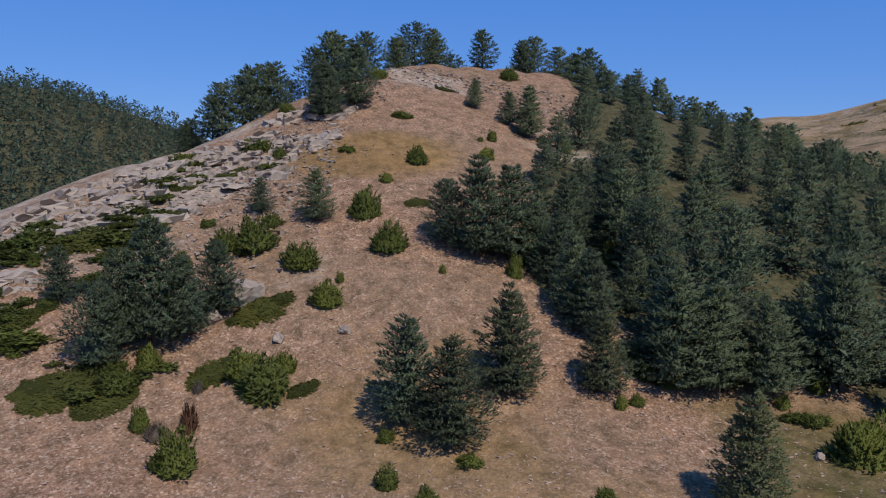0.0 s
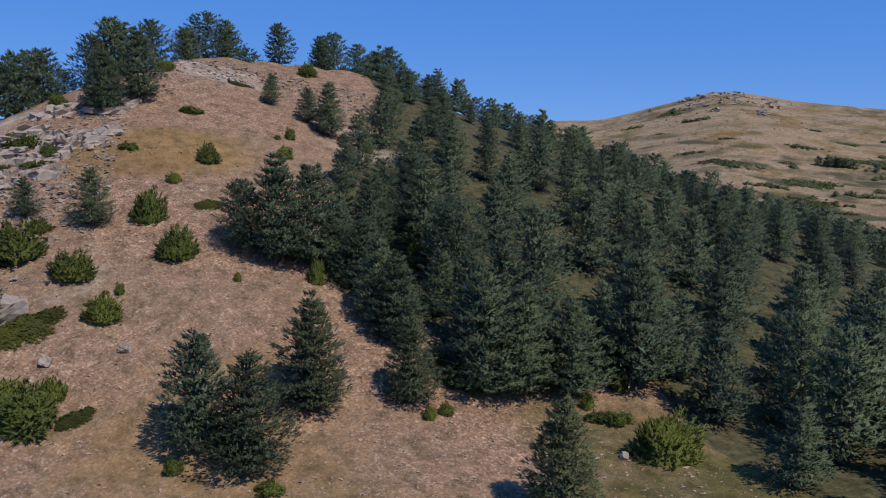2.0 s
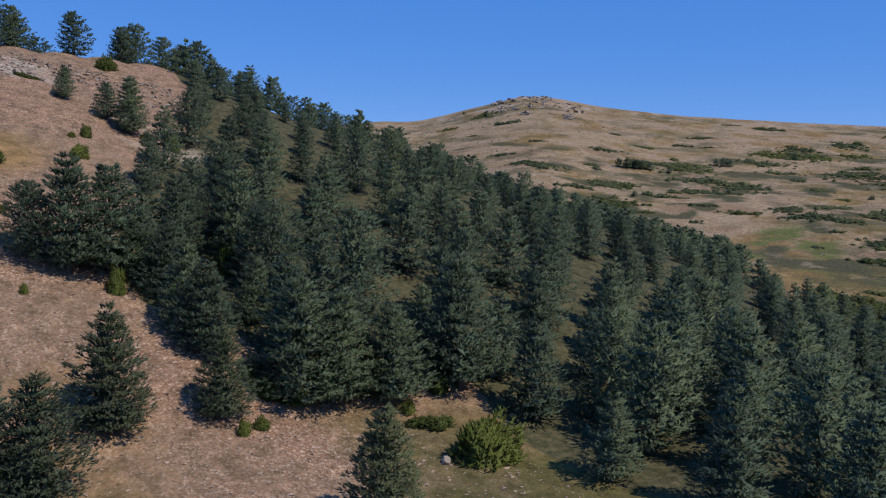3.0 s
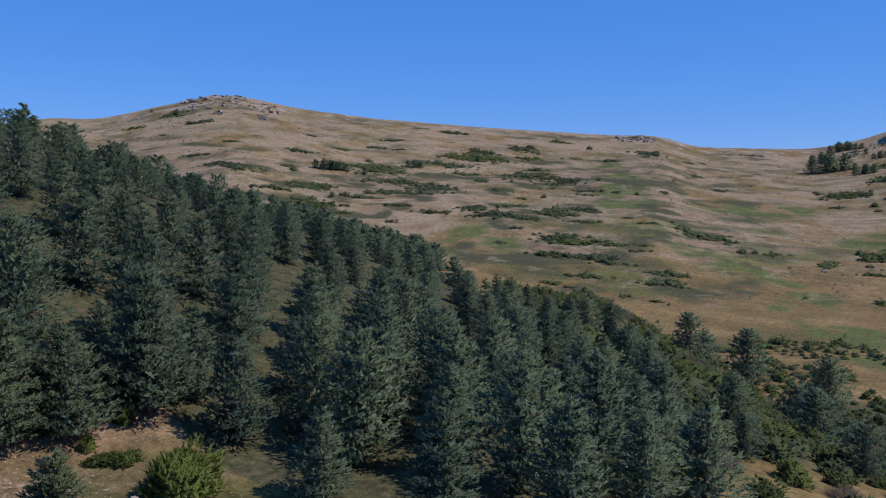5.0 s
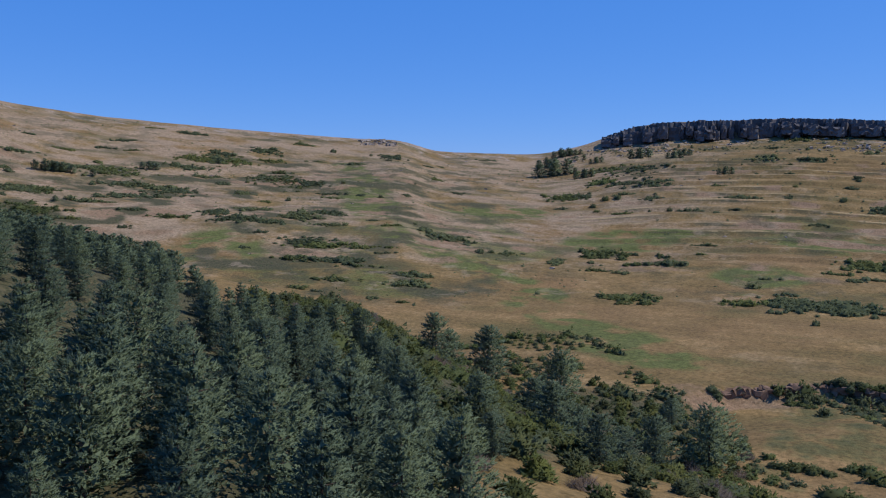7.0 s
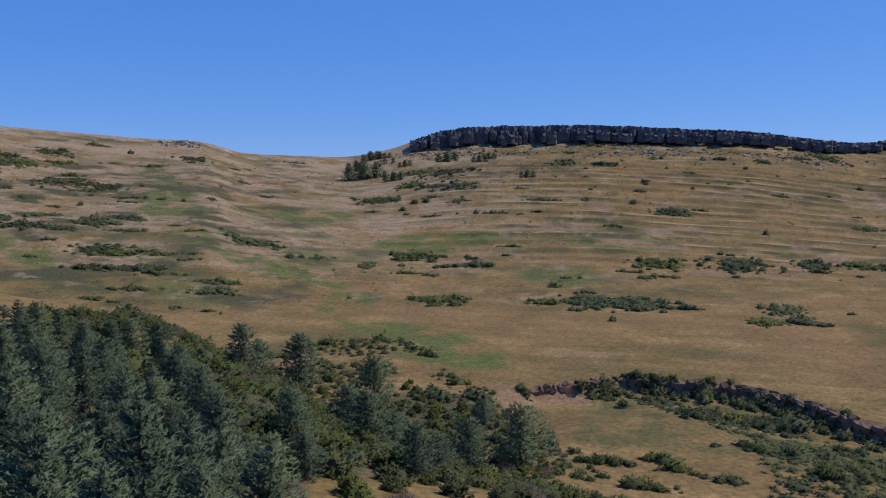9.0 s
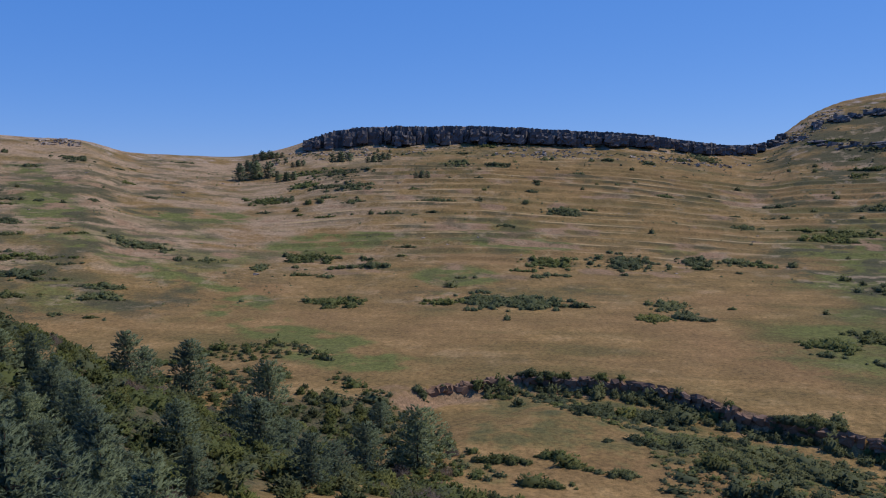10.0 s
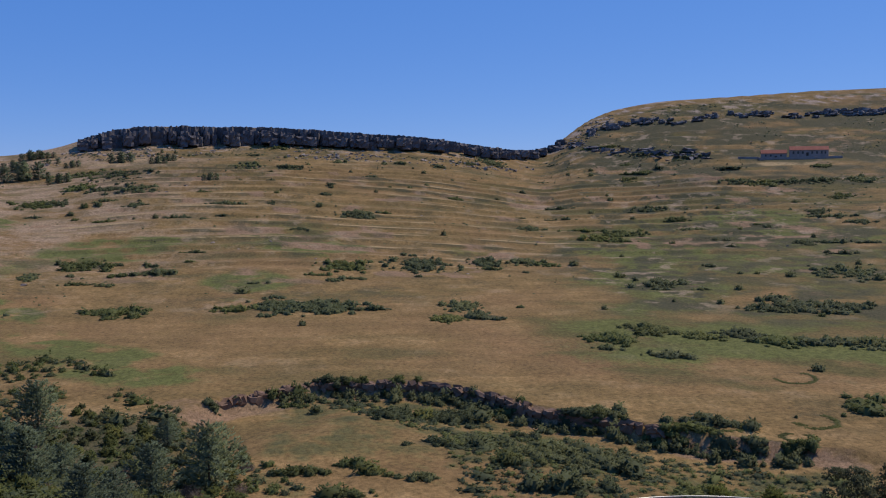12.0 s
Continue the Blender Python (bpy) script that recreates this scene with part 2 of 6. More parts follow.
def hill(x, y):
    """The knoll and its spur: the envelope of slopes that fall from every place of the crest."""
    best = np.full(np.shape(x), -1e3)
    for cx, cy, cz, fall in crest_points():
        d2 = (x - cx) ** 2 + (y - cy) ** 2
        best = np.maximum(best, cz - fall * (np.sqrt(d2 + 6) - 2.4) - 0.35 * np.clip(np.sqrt(d2) - 95, 0, None))
    return best


def polar(x, y):
    px, py = np.asarray(x, float) - PIVOT[0], np.asarray(y, float) - PIVOT[1]
    return np.hypot(px, py), np.degrees(np.arctan2(px, py))


def upslope(x, y):
    """How far up the far slopes a place lies: 0 at the valley's edge, 1 on the crest."""
    r, az = polar(x, y)
    grid, rows = far_table()
    rv, rc = np.interp(az, grid, rows[0]), np.interp(az, grid, rows[1])
    return (r - rv) / (rc - rv)


# the dry gully across the valley floor: x, y of its near rim's foot
GULLY = [(150, 64), (178, 54), (198, 42), (207, 31), (213, 24), (214, 17), (212, -2), (204, -13), (187, -25), (176, -40), (169, -46), (162, -56), (155, -69), (146, -90), (138, -110)]


def off_line(points, x, y):
    """Signed distance from a line of points: positive on the right of its way."""
    best = np.full(np.shape(x), 1e9)
    for (x0, y0), (x1, y1) in zip(points, points[1:]):
        dx, dy = x1 - x0, y1 - y0
        s = np.clip(((x - x0) * dx + (y - y0) * dy) / (dx * dx + dy * dy), 0, 1)
        ox, oy = x - x0 - s * dx, y - y0 - s * dy
        d = np.hypot(ox, oy)
        best = np.where(d < np.abs(best), np.where(ox * dy - oy * dx > 0, d, -d), best)
    return best


def terrace(x, y):
    """Where a place lies between two terrace walls: 0 just above one, 1 on the next."""
    return (polar(x, y)[0] / 23 + 0.75 * fractal(x, y, 260, 2, 21)) % 1.0


def cliff_height(az):
    """How high the dark rim of the tableland stands over the slope below it."""
    return np.interp(az, [70, 72.5, 74.5, 80, 86, 92, 97, 101, 104], [0, 7, 15, 15, 13, 10, 7, 5, 0])


def height(x, y):
    x, y = np.asarray(x, float), np.asarray(y, float)
    r, az = polar(x, y)
    grid, rows = far_table()
    rv, rc, hc, k = (np.interp(az, grid, c) for c in rows)
    s = (r - rv) / (rc - rv)
    s = s + 0.02 * fractal(x, y, 120, 3, 5) * smooth(0, 0.2, s) * smooth(1, 0.8, s)
    rise = np.where(s < 1, np.clip(s, 0, 1) ** k, 1 - 0.2 * np.clip(s - 1, 0, 1.5))
    # old field terraces on the eastern slope
    zone = smooth(66, 76, az) * smooth(122, 110, az) * smooth(0.10, 0.25, s) * smooth(0.9, 0.78, s)
    step = terrace(x, y)
    rise = rise + zone * (np.clip(step * 6 - 5, 0, 1) - step) * 23 / (rc - rv) * 0.65 * k * np.clip(s, 0, 1) ** (k - 1)
    far = VALLEY + (hc - VALLEY) * rise
    far = far - cliff_height(az) * smooth(0.992, 0.975, s) * smooth(0.6, 0.97, s)
    far = far + 5.0 * fractal(x, y, 90, 4, 3) * smooth(0.0, 0.25, s) * smooth(1.0, 0.85, s) * smooth(72, 58, np.abs(az))
    ridge = hill(x, y)
    bench = 25.5 - 0.24 * np.clip(x - 25 - 0.35 * (y - 10), 0, None) + 0.05 * np.clip(10 - y, 0, 60)
    bench = bench - 0.12 * np.clip(x - 25 - 0.35 * (y - 10) - 45, 0, None)
    bench = smax(bench, VALLEY + 0 * x, 5.0)
    z = smax(ridge, bench, 4.0)
    z = smax(z, far, 5.0)
    # the gully: a cut bank facing west
    g = -off_line(GULLY, x, y)
    cut = smooth(-36, -9, g) * smooth(1.0, -1.2, g)
    z = z - 3.4 * cut * smooth(120, 145, x) * smooth(60, 36, y) * smooth(-95, -48, y)
    z = z - 1.1 * smooth(152, 138, x) * smooth(100, 120, x) * smooth(2, -14, y)
    return z + 0.35 * fractal(x, y, 9, 4, 8) * smooth(900, 300, r)
# ---- terrain end ----



# ---- ground ----
# bushes: x, y, width, height; patches of scrub: x, y of the near edge, width, depth
JUNIPERS_0 = [
    (-2.3, 71.3, 2.1, 1.6), (-3.7, 57.7, 2.7, 2.1), (-4.5, 67.3, 1.1, 1.0), (-5.8, 62.0, 2.4, 2.8), (-7.2, 51.7, 2.1, 1.7), (-6.6, 53.8, 0.6, 0.8), (-0.1, 55.4, 0.5, 0.8), (4.3, 78.4, 0.9, 1.4), (-4.0, 80.1, 1.3, 0.5),
    (-8.3, 71.8, 1.4, 0.2), (-9.4, 55.6, 2.8, 1.8), (-12.8, 57.9, 3.4, 2.3), (-14.8, 58.0, 2.3, 1.5), (-9.5, 44.6, 3.3, 1.8), (-10.9, 45.7, 2.4, 1.7), (-8.7, 46.0, 1.4, 1.3), (-12.3, 38.2, 2.4, 2.2), (-14.9, 41.2, 1.2, 1.4),
    (-2.6, 37.1, 1.1, 1.2), (1.2, 39.0, 1.1, 0.5), (9.3, 44.7, 0.7, 0.9), (10.3, 45.3, 0.9, 0.7), (21.2, 48.3, 1.2, 1.5), (20.6, 41.4, 3.6, 3.1),
]
JUNIPERS_1 = [
    (19.1, 44.8, 1.8, 0.8), (18.6, 46.5, 0.9, 0.9), (12.7, 47.8, 2.2, 1.4), (10.9, 49.4, 1.3, 1.6), (11.3, 48.2, 1.9, 1.1), (-17.2, 44.2, 2.4, 1.5), (-16.1, 46.2, 1.5, 1.8), (3.6, 74.6, 1.7, 1.0), (3.2, 77.8, 0.7, 0.5),
    (-2.9, 40.8, 0.9, 0.8), (-0.8, 35.4, 1.4, 1.2), (6.9, 35.7, 1.4, 1.0), (11.7, 60.5, 1.4, 2.4), (4.6, 56.3, 1.1, 2.2), (-15.2, 73.6, 2.4, 1.2), (-17.1, 75.6, 1.0, 0.9), (-13.7, 71.8, 1.4, 1.0), (-26.6, 55.5, 1.1, 0.7),
    (-23.7, 50.9, 1.3, 0.7), (11.4, 82.0, 1.6, 1.6), (9.3, 82.1, 1.1, 1.0), (-14.9, 82.7, 1.9, 1.1), (7.5, 101.9, 2.6, 1.5), (-6.9, 91.5, 2.1, 1.2),
]
JUNIPERS_2 = [(-12.2, 60.8, 1.6, 1.0), (-16.9, 61.6, 1.2, 0.7), (-17.3, 56.2, 1.5, 1.1)]
MATS_0 = [
    (-7.4, 44.5, 1.8, 0.9), (-19.4, 44.1, 5.3, 0.9), (-21.3, 43.8, 2.6, 0.6), (-17.2, 43.0, 3.5, 1.0), (-10.8, 51.2, 3.7, 1.4), (-6.1, 62.9, 2.1, 1.4), (-12.5, 46.0, 3.1, 0.8), (-21.6, 61.3, 6.0, 1.6), (-24.6, 58.7, 5.4, 1.9),
    (-20.3, 67.8, 2.7, 1.0), (-28.5, 59.1, 4.7, 1.4), (-20.7, 72.5, 3.3, 1.2), (-17.3, 70.1, 2.8, 0.8), (-24.6, 49.6, 2.6, 1.3), (-2.0, 64.4, 2.1, 0.6), (0.2, 90.4, 2.3, 0.6), (-12.0, 50.6, 2.0, 1.0), (-21.7, 57.2, 3.0, 1.5),
]
MEADOW_BUSHES_0 = [
    (599.3, 196.5, 8.1, 4.1), (601, 187.9, 8.1, 4), (573.7, 197.1, 7.8, 3.9), (558.5, 141.3, 5.2, 4.6), (557.4, 153.9, 3.7, 2.2), (569.6, 80.5, 2.2, 1.5), (648, 76, 5.9, 3.4), (699.2, 109.6, 3.7, 1.8),
    (750.8, 91.2, 7.8, 3.4), (862.2, 89.7, 6.7, 4.5), (830.2, 65.8, 7.5, 4.9), (427.5, 154.2, 4.6, 4.2), (367.1, 61, 8.6, 4.3), (298.4, 31.8, 3.8, 2.7), (449.9, -96.5, 7.7, 3.6), (539.5, -36.4, 7, 4.9),
    (698.6, -93.7, 5.5, 2.7), (748.5, -123.4, 8.9, 4.9), (793.7, -40.7, 7.2, 6.2), (776.2, 25.2, 6, 4), (853, -6, 8.8, 4.4), (679.4, 3.9, 4.4, 3.5), (704.2, -7.6, 4.5, 2.7), (710.6, -23.8, 5.5, 2.8),
]
MEADOW_BUSHES_1 = [
    (722.8, -38.4, 5.6, 3.3), (773.8, -64.5, 5, 2.5), (620.3, 43.9, 7.2, 3.2), (849.6, -186.6, 5.7, 4.5), (816.3, -200.6, 7.6, 6.6), (641.9, -155.4, 6.8, 4.3), (708.2, -186.8, 4.8, 3.8), (413.7, -110.4, 8.3, 3.9),
    (399.9, -113.8, 4.3, 3.2), (341.1, -110.9, 2.3, 2.4), (473.5, -129.1, 3.8, 2.5), (326, -78.6, 3.9, 2.6), (512.2, -197.8, 5.7, 2.9), (508.8, -203.4, 6.4, 2.8), (506.9, -169.8, 5.5, 2.8), (404, -165.8, 4, 2.3),
    (402.7, -173.5, 4, 2.3), (365.4, -148, 5.6, 3.6), (332.9, -126.4, 5.1, 3.2), (538.8, -225.4, 4.6, 2.3), (301.9, -150.7, 4.4, 2.2), (393.4, -185.5, 6.8, 4), (501.2, -253.9, 5.1, 3.7), (415.4, -231.4, 4.3, 3.7),
]
MEADOW_BUSHES_2 = [
    (374.7, -216.6, 8.5, 5.6), (617.7, -243.1, 5.2, 4.3), (602.7, -175.6, 6.5, 3.3), (689.3, -183.8, 7.4, 4.6), (851.1, -209.7, 6.8, 6), (216.1, -102.7, 4.7, 2.8), (174, -75.4, 1.2, 1.2),
]
MEADOW_PATCHES_0 = [
    (735.9, 239.2, 44.9, 30), (710.2, 203, 42.8, 47.1), (665.7, 219.2, 22.6, 20), (651.6, 197, 26.3, 17), (645.6, 173.6, 23.7, 25), (600.6, 229.4, 20.6, 22.7), (610, 218.2, 16.6, 18.3), (619.2, 251, 6, 6.6),
    (612.1, 185.6, 12.3, 4), (590.7, 161.5, 11.8, 13), (562.9, 215.5, 10.8, 2.7), (552.6, 187.5, 6, 5), (548.9, 169.1, 12.9, 3.2), (558.2, 129.2, 16.2, 5), (555.6, 111.6, 5.1, 5.6), (567.6, 101.5, 7.4, 1.9),
    (600.7, 104.9, 19.6, 9), (613.6, 76.4, 5.6, 5), (530.1, 50.7, 9.6, 5), (642.5, 127.5, 10.1, 2.5), (698.2, 85.5, 9.1, 3), (778.3, 113.6, 25.4, 26), (776.3, 76.9, 25.2, 24), (914.8, 103.2, 23.9, 26.3),
]
MEADOW_PATCHES_1 = [
    (867.9, 120.2, 9.1, 10), (415.5, 138.9, 19.6, 21), (425.2, 127.9, 7.4, 4), (424.2, 112.1, 5.6, 4), (458.5, 98, 12, 3), (434.1, 95.9, 6.3, 2), (401.5, 118.8, 10.7, 2.7), (405.4, 103.8, 21.4, 5.3),
    (385.7, 153.7, 6.3, 7), (397.3, 154.6, 5.4, 4), (396.6, 141.3, 10.7, 2.7), (379.7, 131.1, 12.8, 3.2), (379.1, 119.5, 9.1, 2.3), (318.5, 98.8, 19.1, 15), (327.4, 58.4, 12.7, 8), (322.5, 40.7, 22.8, 25.1),
    (322.7, 24.6, 24.8, 23), (330.1, 8.2, 12.7, 3.2), (386.9, 59, 9, 2.3), (425.4, 18.5, 27.3, 17), (409.6, 33.7, 10.5, 2.6), (403.1, 16.8, 12.9, 3.2), (394.8, 25.4, 6.6, 6), (426.6, -15.6, 30.2, 33.2),
]
MEADOW_PATCHES_2 = [
    (446.4, -50.6, 15.6, 17), (435, -51.4, 11.3, 3), (453.1, -71.8, 14.8, 12), (449.5, -84.5, 14.8, 4), (428.3, -67.2, 5, 1.3), (329.2, -25.5, 12.7, 14), (302.5, -17.7, 9.7, 10.7), (307, -31, 15.9, 9),
    (332, -48.5, 5.4, 1.3), (590, 14.2, 26.6, 19), (611.1, 0.6, 9.5, 2.4), (677, -57.3, 10.5, 11.6), (825.7, -156.4, 10.9, 2.7), (751.4, 8, 9.7, 10.7), (849.7, 37.5, 13.2, 8), (856.5, -22.6, 11.1, 9),
    (889.2, -93.1, 13.9, 14), (908, -119.1, 26.2, 23), (851.3, -60.9, 14.4, 10), (797.4, -87.6, 9.4, 2.3), (660.6, 41.9, 8.5, 6), (691.8, 39, 6.3, 6.9), (926.8, -189.2, 12.3, 4), (667.4, -135.3, 22.1, 5.5),
]
MEADOW_PATCHES_3 = [
    (572.5, -97.4, 13.5, 14.9), (621.5, -98.5, 5.7, 2), (615.6, -117.9, 8.1, 2), (612.1, -129.3, 12.2, 3), (561.5, -128.9, 22.4, 5.6), (531.4, -132, 17.7, 10), (542.7, -147.8, 29.1, 15), (527.2, -143.3, 17.7, 4.4),
    (377.6, -116.9, 20.5, 19), (426.4, -159.7, 4.7, 5), (546, -194.9, 15, 6), (483.8, -197.8, 8.1, 2), (366.3, -132.9, 7.6, 1.9), (541.7, -245.3, 7.7, 4), (549.2, -241.3, 6.2, 1.6), (316, -134.4, 13.4, 9),
    (306.4, -146.8, 26.5, 29.2), (310.2, -164.9, 13.7, 15.1), (479.2, -237.2, 10.4, 11.5), (476.8, -254.3, 17.6, 6), (468.1, -269.1, 14.1, 3.5), (443.8, -238.8, 16.4, 4.1), (383.8, -207.4, 39.8, 28), (553.2, -293.1, 24.5, 7),
]
MEADOW_PATCHES_4 = [
    (529.2, -298.4, 15.8, 7), (568, -291.3, 12.5, 13.7), (614.6, -335.5, 13.7, 15.1), (617.5, -298.4, 10.7, 2.7), (633.5, -197.9, 25.8, 8), (584.3, -201.5, 16, 8), (769.7, -222.1, 13.5, 14.9), (853.7, -247.6, 9.3, 10.2),
    (814.2, -265.8, 11.1, 3), (837.1, -293.4, 11.6, 12.7), (799.1, -241.8, 27.1, 6.8), (698.6, -295.6, 24.7, 15), (683.2, -310.1, 24.4, 21), (682.8, -331.2, 19.8, 14), (676.6, -351.6, 29.8, 14), (665.9, -378.5, 30, 15),
    (734.4, -385.2, 14.1, 15.5), (769.2, -316, 21.7, 6), (874.3, -277.3, 71.7, 25), (938.1, -241.6, 37.9, 9.5), (847.3, -308.7, 17.6, 4.4), (257.8, -62.1, 15.4, 16.9), (272.4, -78.1, 14.7, 13.2), (234.3, -70.9, 11.1, 6),
]
MEADOW_PATCHES_5 = [
    (247.2, -57.4, 6.6, 2.5), (260.3, -89.8, 10.7, 11.8), (262.2, -102.9, 14.6, 11.2), (251, -109.9, 12.5, 12.2), (249, -120.9, 14.4, 11.2), (246.1, -133, 16.5, 10.8), (175.2, -91, 10.4, 11.4),
]
HEATH_BUSHES_0 = [
    (342.5, 490.2, 7.7, 3.9), (311, 407.8, 4, 3.7), (436.6, 351.2, 5.8, 3.6), (423.4, 251, 3.2, 2.2), (388.2, 194, 6.7, 3.9), (394.5, 190.1, 4.5, 2.8), (492.6, 317.2, 5.3, 2.7), (517.4, 365, 5.7, 3.3),
    (566.7, 334, 2.6, 2.1), (647.3, 466.3, 8.3, 5.2),
]
HEATH_PATCHES_0 = [
    (310, 434.8, 20.7, 17), (321.4, 431.4, 17.4, 19.1), (393.8, 485.2, 20.2, 18), (401.8, 468, 43.9, 38), (387.6, 436.7, 34, 13), (401.7, 422.2, 22.6, 9), (362.4, 404.1, 42.1, 10.5), (327.9, 400.7, 26.7, 6.7),
    (391.8, 402.5, 32.7, 24), (472.7, 473, 39, 13), (500.5, 491.6, 27.3, 14), (511.3, 475.9, 27.2, 29.9), (533.3, 496, 23.6, 13), (525.1, 471.1, 27.5, 18), (458.4, 440.4, 24.7, 8), (448.6, 415.8, 11.9, 6),
    (432.4, 384.3, 15, 10), (578.3, 487.1, 29.5, 20), (465.8, 553.6, 16, 4), (431.6, 551.9, 18.2, 4.5), (386, 542.4, 25.9, 6.5), (431.7, 592.6, 9.5, 2.4), (497.9, 565.1, 19.6, 4.9), (480.7, 536.7, 11.2, 2.8),
]
HEATH_PATCHES_1 = [
    (578, 618.4, 16.5, 4.1), (590.8, 582.4, 32.4, 8.1), (477.4, 388.3, 39.9, 43.8), (491.7, 415.1, 25, 15), (494.9, 377.3, 24.2, 16), (480.7, 352.6, 19.3, 5), (470.7, 340.8, 13.5, 3.4), (421.6, 356.8, 7.1, 3),
    (356.2, 335.4, 18.9, 20.8), (351.2, 317.1, 24.4, 10), (385.7, 337.2, 16.5, 10), (334, 348.1, 21.8, 5.4), (332.6, 371.4, 12.9, 3.2), (301.5, 345.1, 7.1, 4), (283.1, 356.7, 14.7, 3.7), (274, 375.1, 18, 15),
    (284.9, 389.7, 28, 14), (273, 338.7, 33.6, 9), (286.4, 324.6, 14, 3.5), (292.5, 372.4, 12.2, 3.1), (337.8, 292.4, 10.4, 2.6), (309.6, 276.9, 5.4, 4), (356.8, 302.8, 24.2, 8), (381.2, 299.6, 25.1, 19),
]
HEATH_PATCHES_2 = [
    (378.1, 280.3, 18.2, 4.6), (406.7, 299.2, 16.3, 13), (335.6, 261.1, 22, 12), (335.5, 251.1, 32.5, 8.1), (345.4, 235.2, 16.2, 4), (352.6, 223.9, 6.5, 2), (343.4, 221.3, 7.9, 2), (309.8, 244.7, 17.8, 4.5),
    (316, 227.7, 25.1, 11), (314, 214.4, 17.2, 4.3), (312.3, 201.8, 19.2, 4.8), (315.6, 188.5, 16.6, 4.2), (300.3, 182.3, 15.9, 8), (290.9, 210.1, 16.2, 4.1), (271.1, 214.8, 6.7, 2), (270.9, 206.5, 4.4, 1.1),
    (273.7, 182.6, 5.5, 4), (272.4, 169.4, 6.2, 2), (398.2, 252.2, 11, 2.7), (406.9, 268.6, 7.6, 4), (416, 239.5, 7.5, 6), (401.5, 219.5, 23.7, 16), (408.6, 209.8, 7.1, 3), (394.3, 180.7, 11.2, 8),
]
HEATH_PATCHES_3 = [
    (514.4, 310.4, 4.7, 5.1), (488.7, 330.5, 5.3, 5.9), (573.1, 301.4, 8.4, 9.2), (614.3, 343.2, 9.1, 10.1), (602.3, 414.3, 19, 4.7), (657.9, 412.9, 25.2, 27.8), (591.1, 443.7, 12.5, 5), (656.8, 505.3, 26.9, 6.7),
    (556, 462.7, 23.5, 5.9), (681, 385.7, 10.2, 2.5), (705.3, 387.3, 6.3, 6), (798, 385.3, 17.3, 4.3), (372.2, 712, 18.9, 20.7), (369.7, 661.5, 24.7, 6.2), (296.8, 485.7, 25.8, 20), (286.3, 428.3, 23.3, 5.8),
    (293, 505.4, 18.9, 13), (305.1, 554.7, 16.4, 4.1), (319, 447, 17.8, 8), (332.6, 654.9, 10.5, 2.6), (333, 702.2, 15.2, 3.8), (345.1, 501.9, 15.8, 5), (350, 579.1, 13.2, 3.3),
]
GULLY_BUSHES_0 = [
    (206.4, 31.9, 5.3, 3.4), (210.6, 26.6, 6.8, 3), (198.2, 21.3, 5.1, 3.1), (191.1, -1.8, 7.4, 4.2), (189.7, -13.7, 7.4, 4.4), (202.9, -14.1, 4.4, 2.9), (148.3, -33.9, 8, 4.4), (162.3, -55.4, 6.8, 3.2),
    (168.3, -45.7, 4.6, 2.3),
]
GULLY_PATCHES_0 = [
    (213.2, 20.2, 9.6, 2.4), (213.3, 11.6, 9.5, 2.4), (212.6, 3.6, 9.5, 2.4), (204, 26.7, 5.2, 2.5), (205.9, 16.6, 7.9, 2.2), (203.6, 11.5, 6.5, 1.6), (183.5, 5.6, 9.4, 10.3), (186.4, -7.3, 9.6, 10.5),
    (162.4, -3, 11.4, 3.5), (162, -10.1, 9.4, 10.3), (190.9, -20, 9.9, 2.5), (183, -29.3, 8.4, 2.1), (178.2, -36.3, 9.5, 2.4), (179.6, -36.6, 7.1, 3.8), (176.9, -19.9, 8.1, 2), (156.8, -22.4, 12.3, 12.8),
    (150.6, -28.7, 12, 13.2), (150.5, -14.3, 7.8, 1.9), (166.4, -49.4, 12.5, 3.1), (158.6, -61.2, 9, 2.2), (156.3, -66.4, 7.8, 2), (170.3, -55.9, 14, 3.5), (148, 21.9, 9.5, 2.4), (151.9, 14.8, 5.8, 1.5),
]
GULLY_PATCHES_1 = [
    (146.5, 8.8, 5.6, 1.5), (143.9, 2.2, 5.5, 3.2), (136.4, 12.6, 7.9, 2.8), (137.2, -41.1, 5.7, 5.5), (139.3, -20.3, 13.7, 3.4), (195.5, 43.8, 6.3, 1.6), (200.5, 39.2, 5.2, 1.3),
]
FLANK_MATS_0 = [
    (-27.8, 56.6, 3.5, 3.8), (-25, 57.6, 1.9, 2.2), (-22.2, 58, 2.9, 4.5), (-22.2, 61.8, 2.6, 3.8), (-20.9, 65.5, 2.7, 4), (-20.5, 71.1, 2.4, 3.8), (-21.3, 52.9, 2.5, 2.2), (-25.2, 50.2, 2.2, 2.2),
    (-23.4, 46.8, 2.3, 2.5), (-21, 44.4, 3, 2.2), (-18, 43, 3.5, 1.8), (-15.5, 45.5, 2.1, 1.8), (-13.4, 57, 2.3, 1), (-28.5, 61.4, 1.8, 1.5), (-14, 69.9, 1.4, 1.2),
]
RAIL = [
    (129.36, -22.99, -6.18), (133.32, -27.92, -6.67), (134.73, -33.14, -6.84), (134.75, -39.28, -6.87), (134.22, -45.24, -7.03), (132.08, -49.54, -6.89), (128.23, -52.79, -6.63),
]
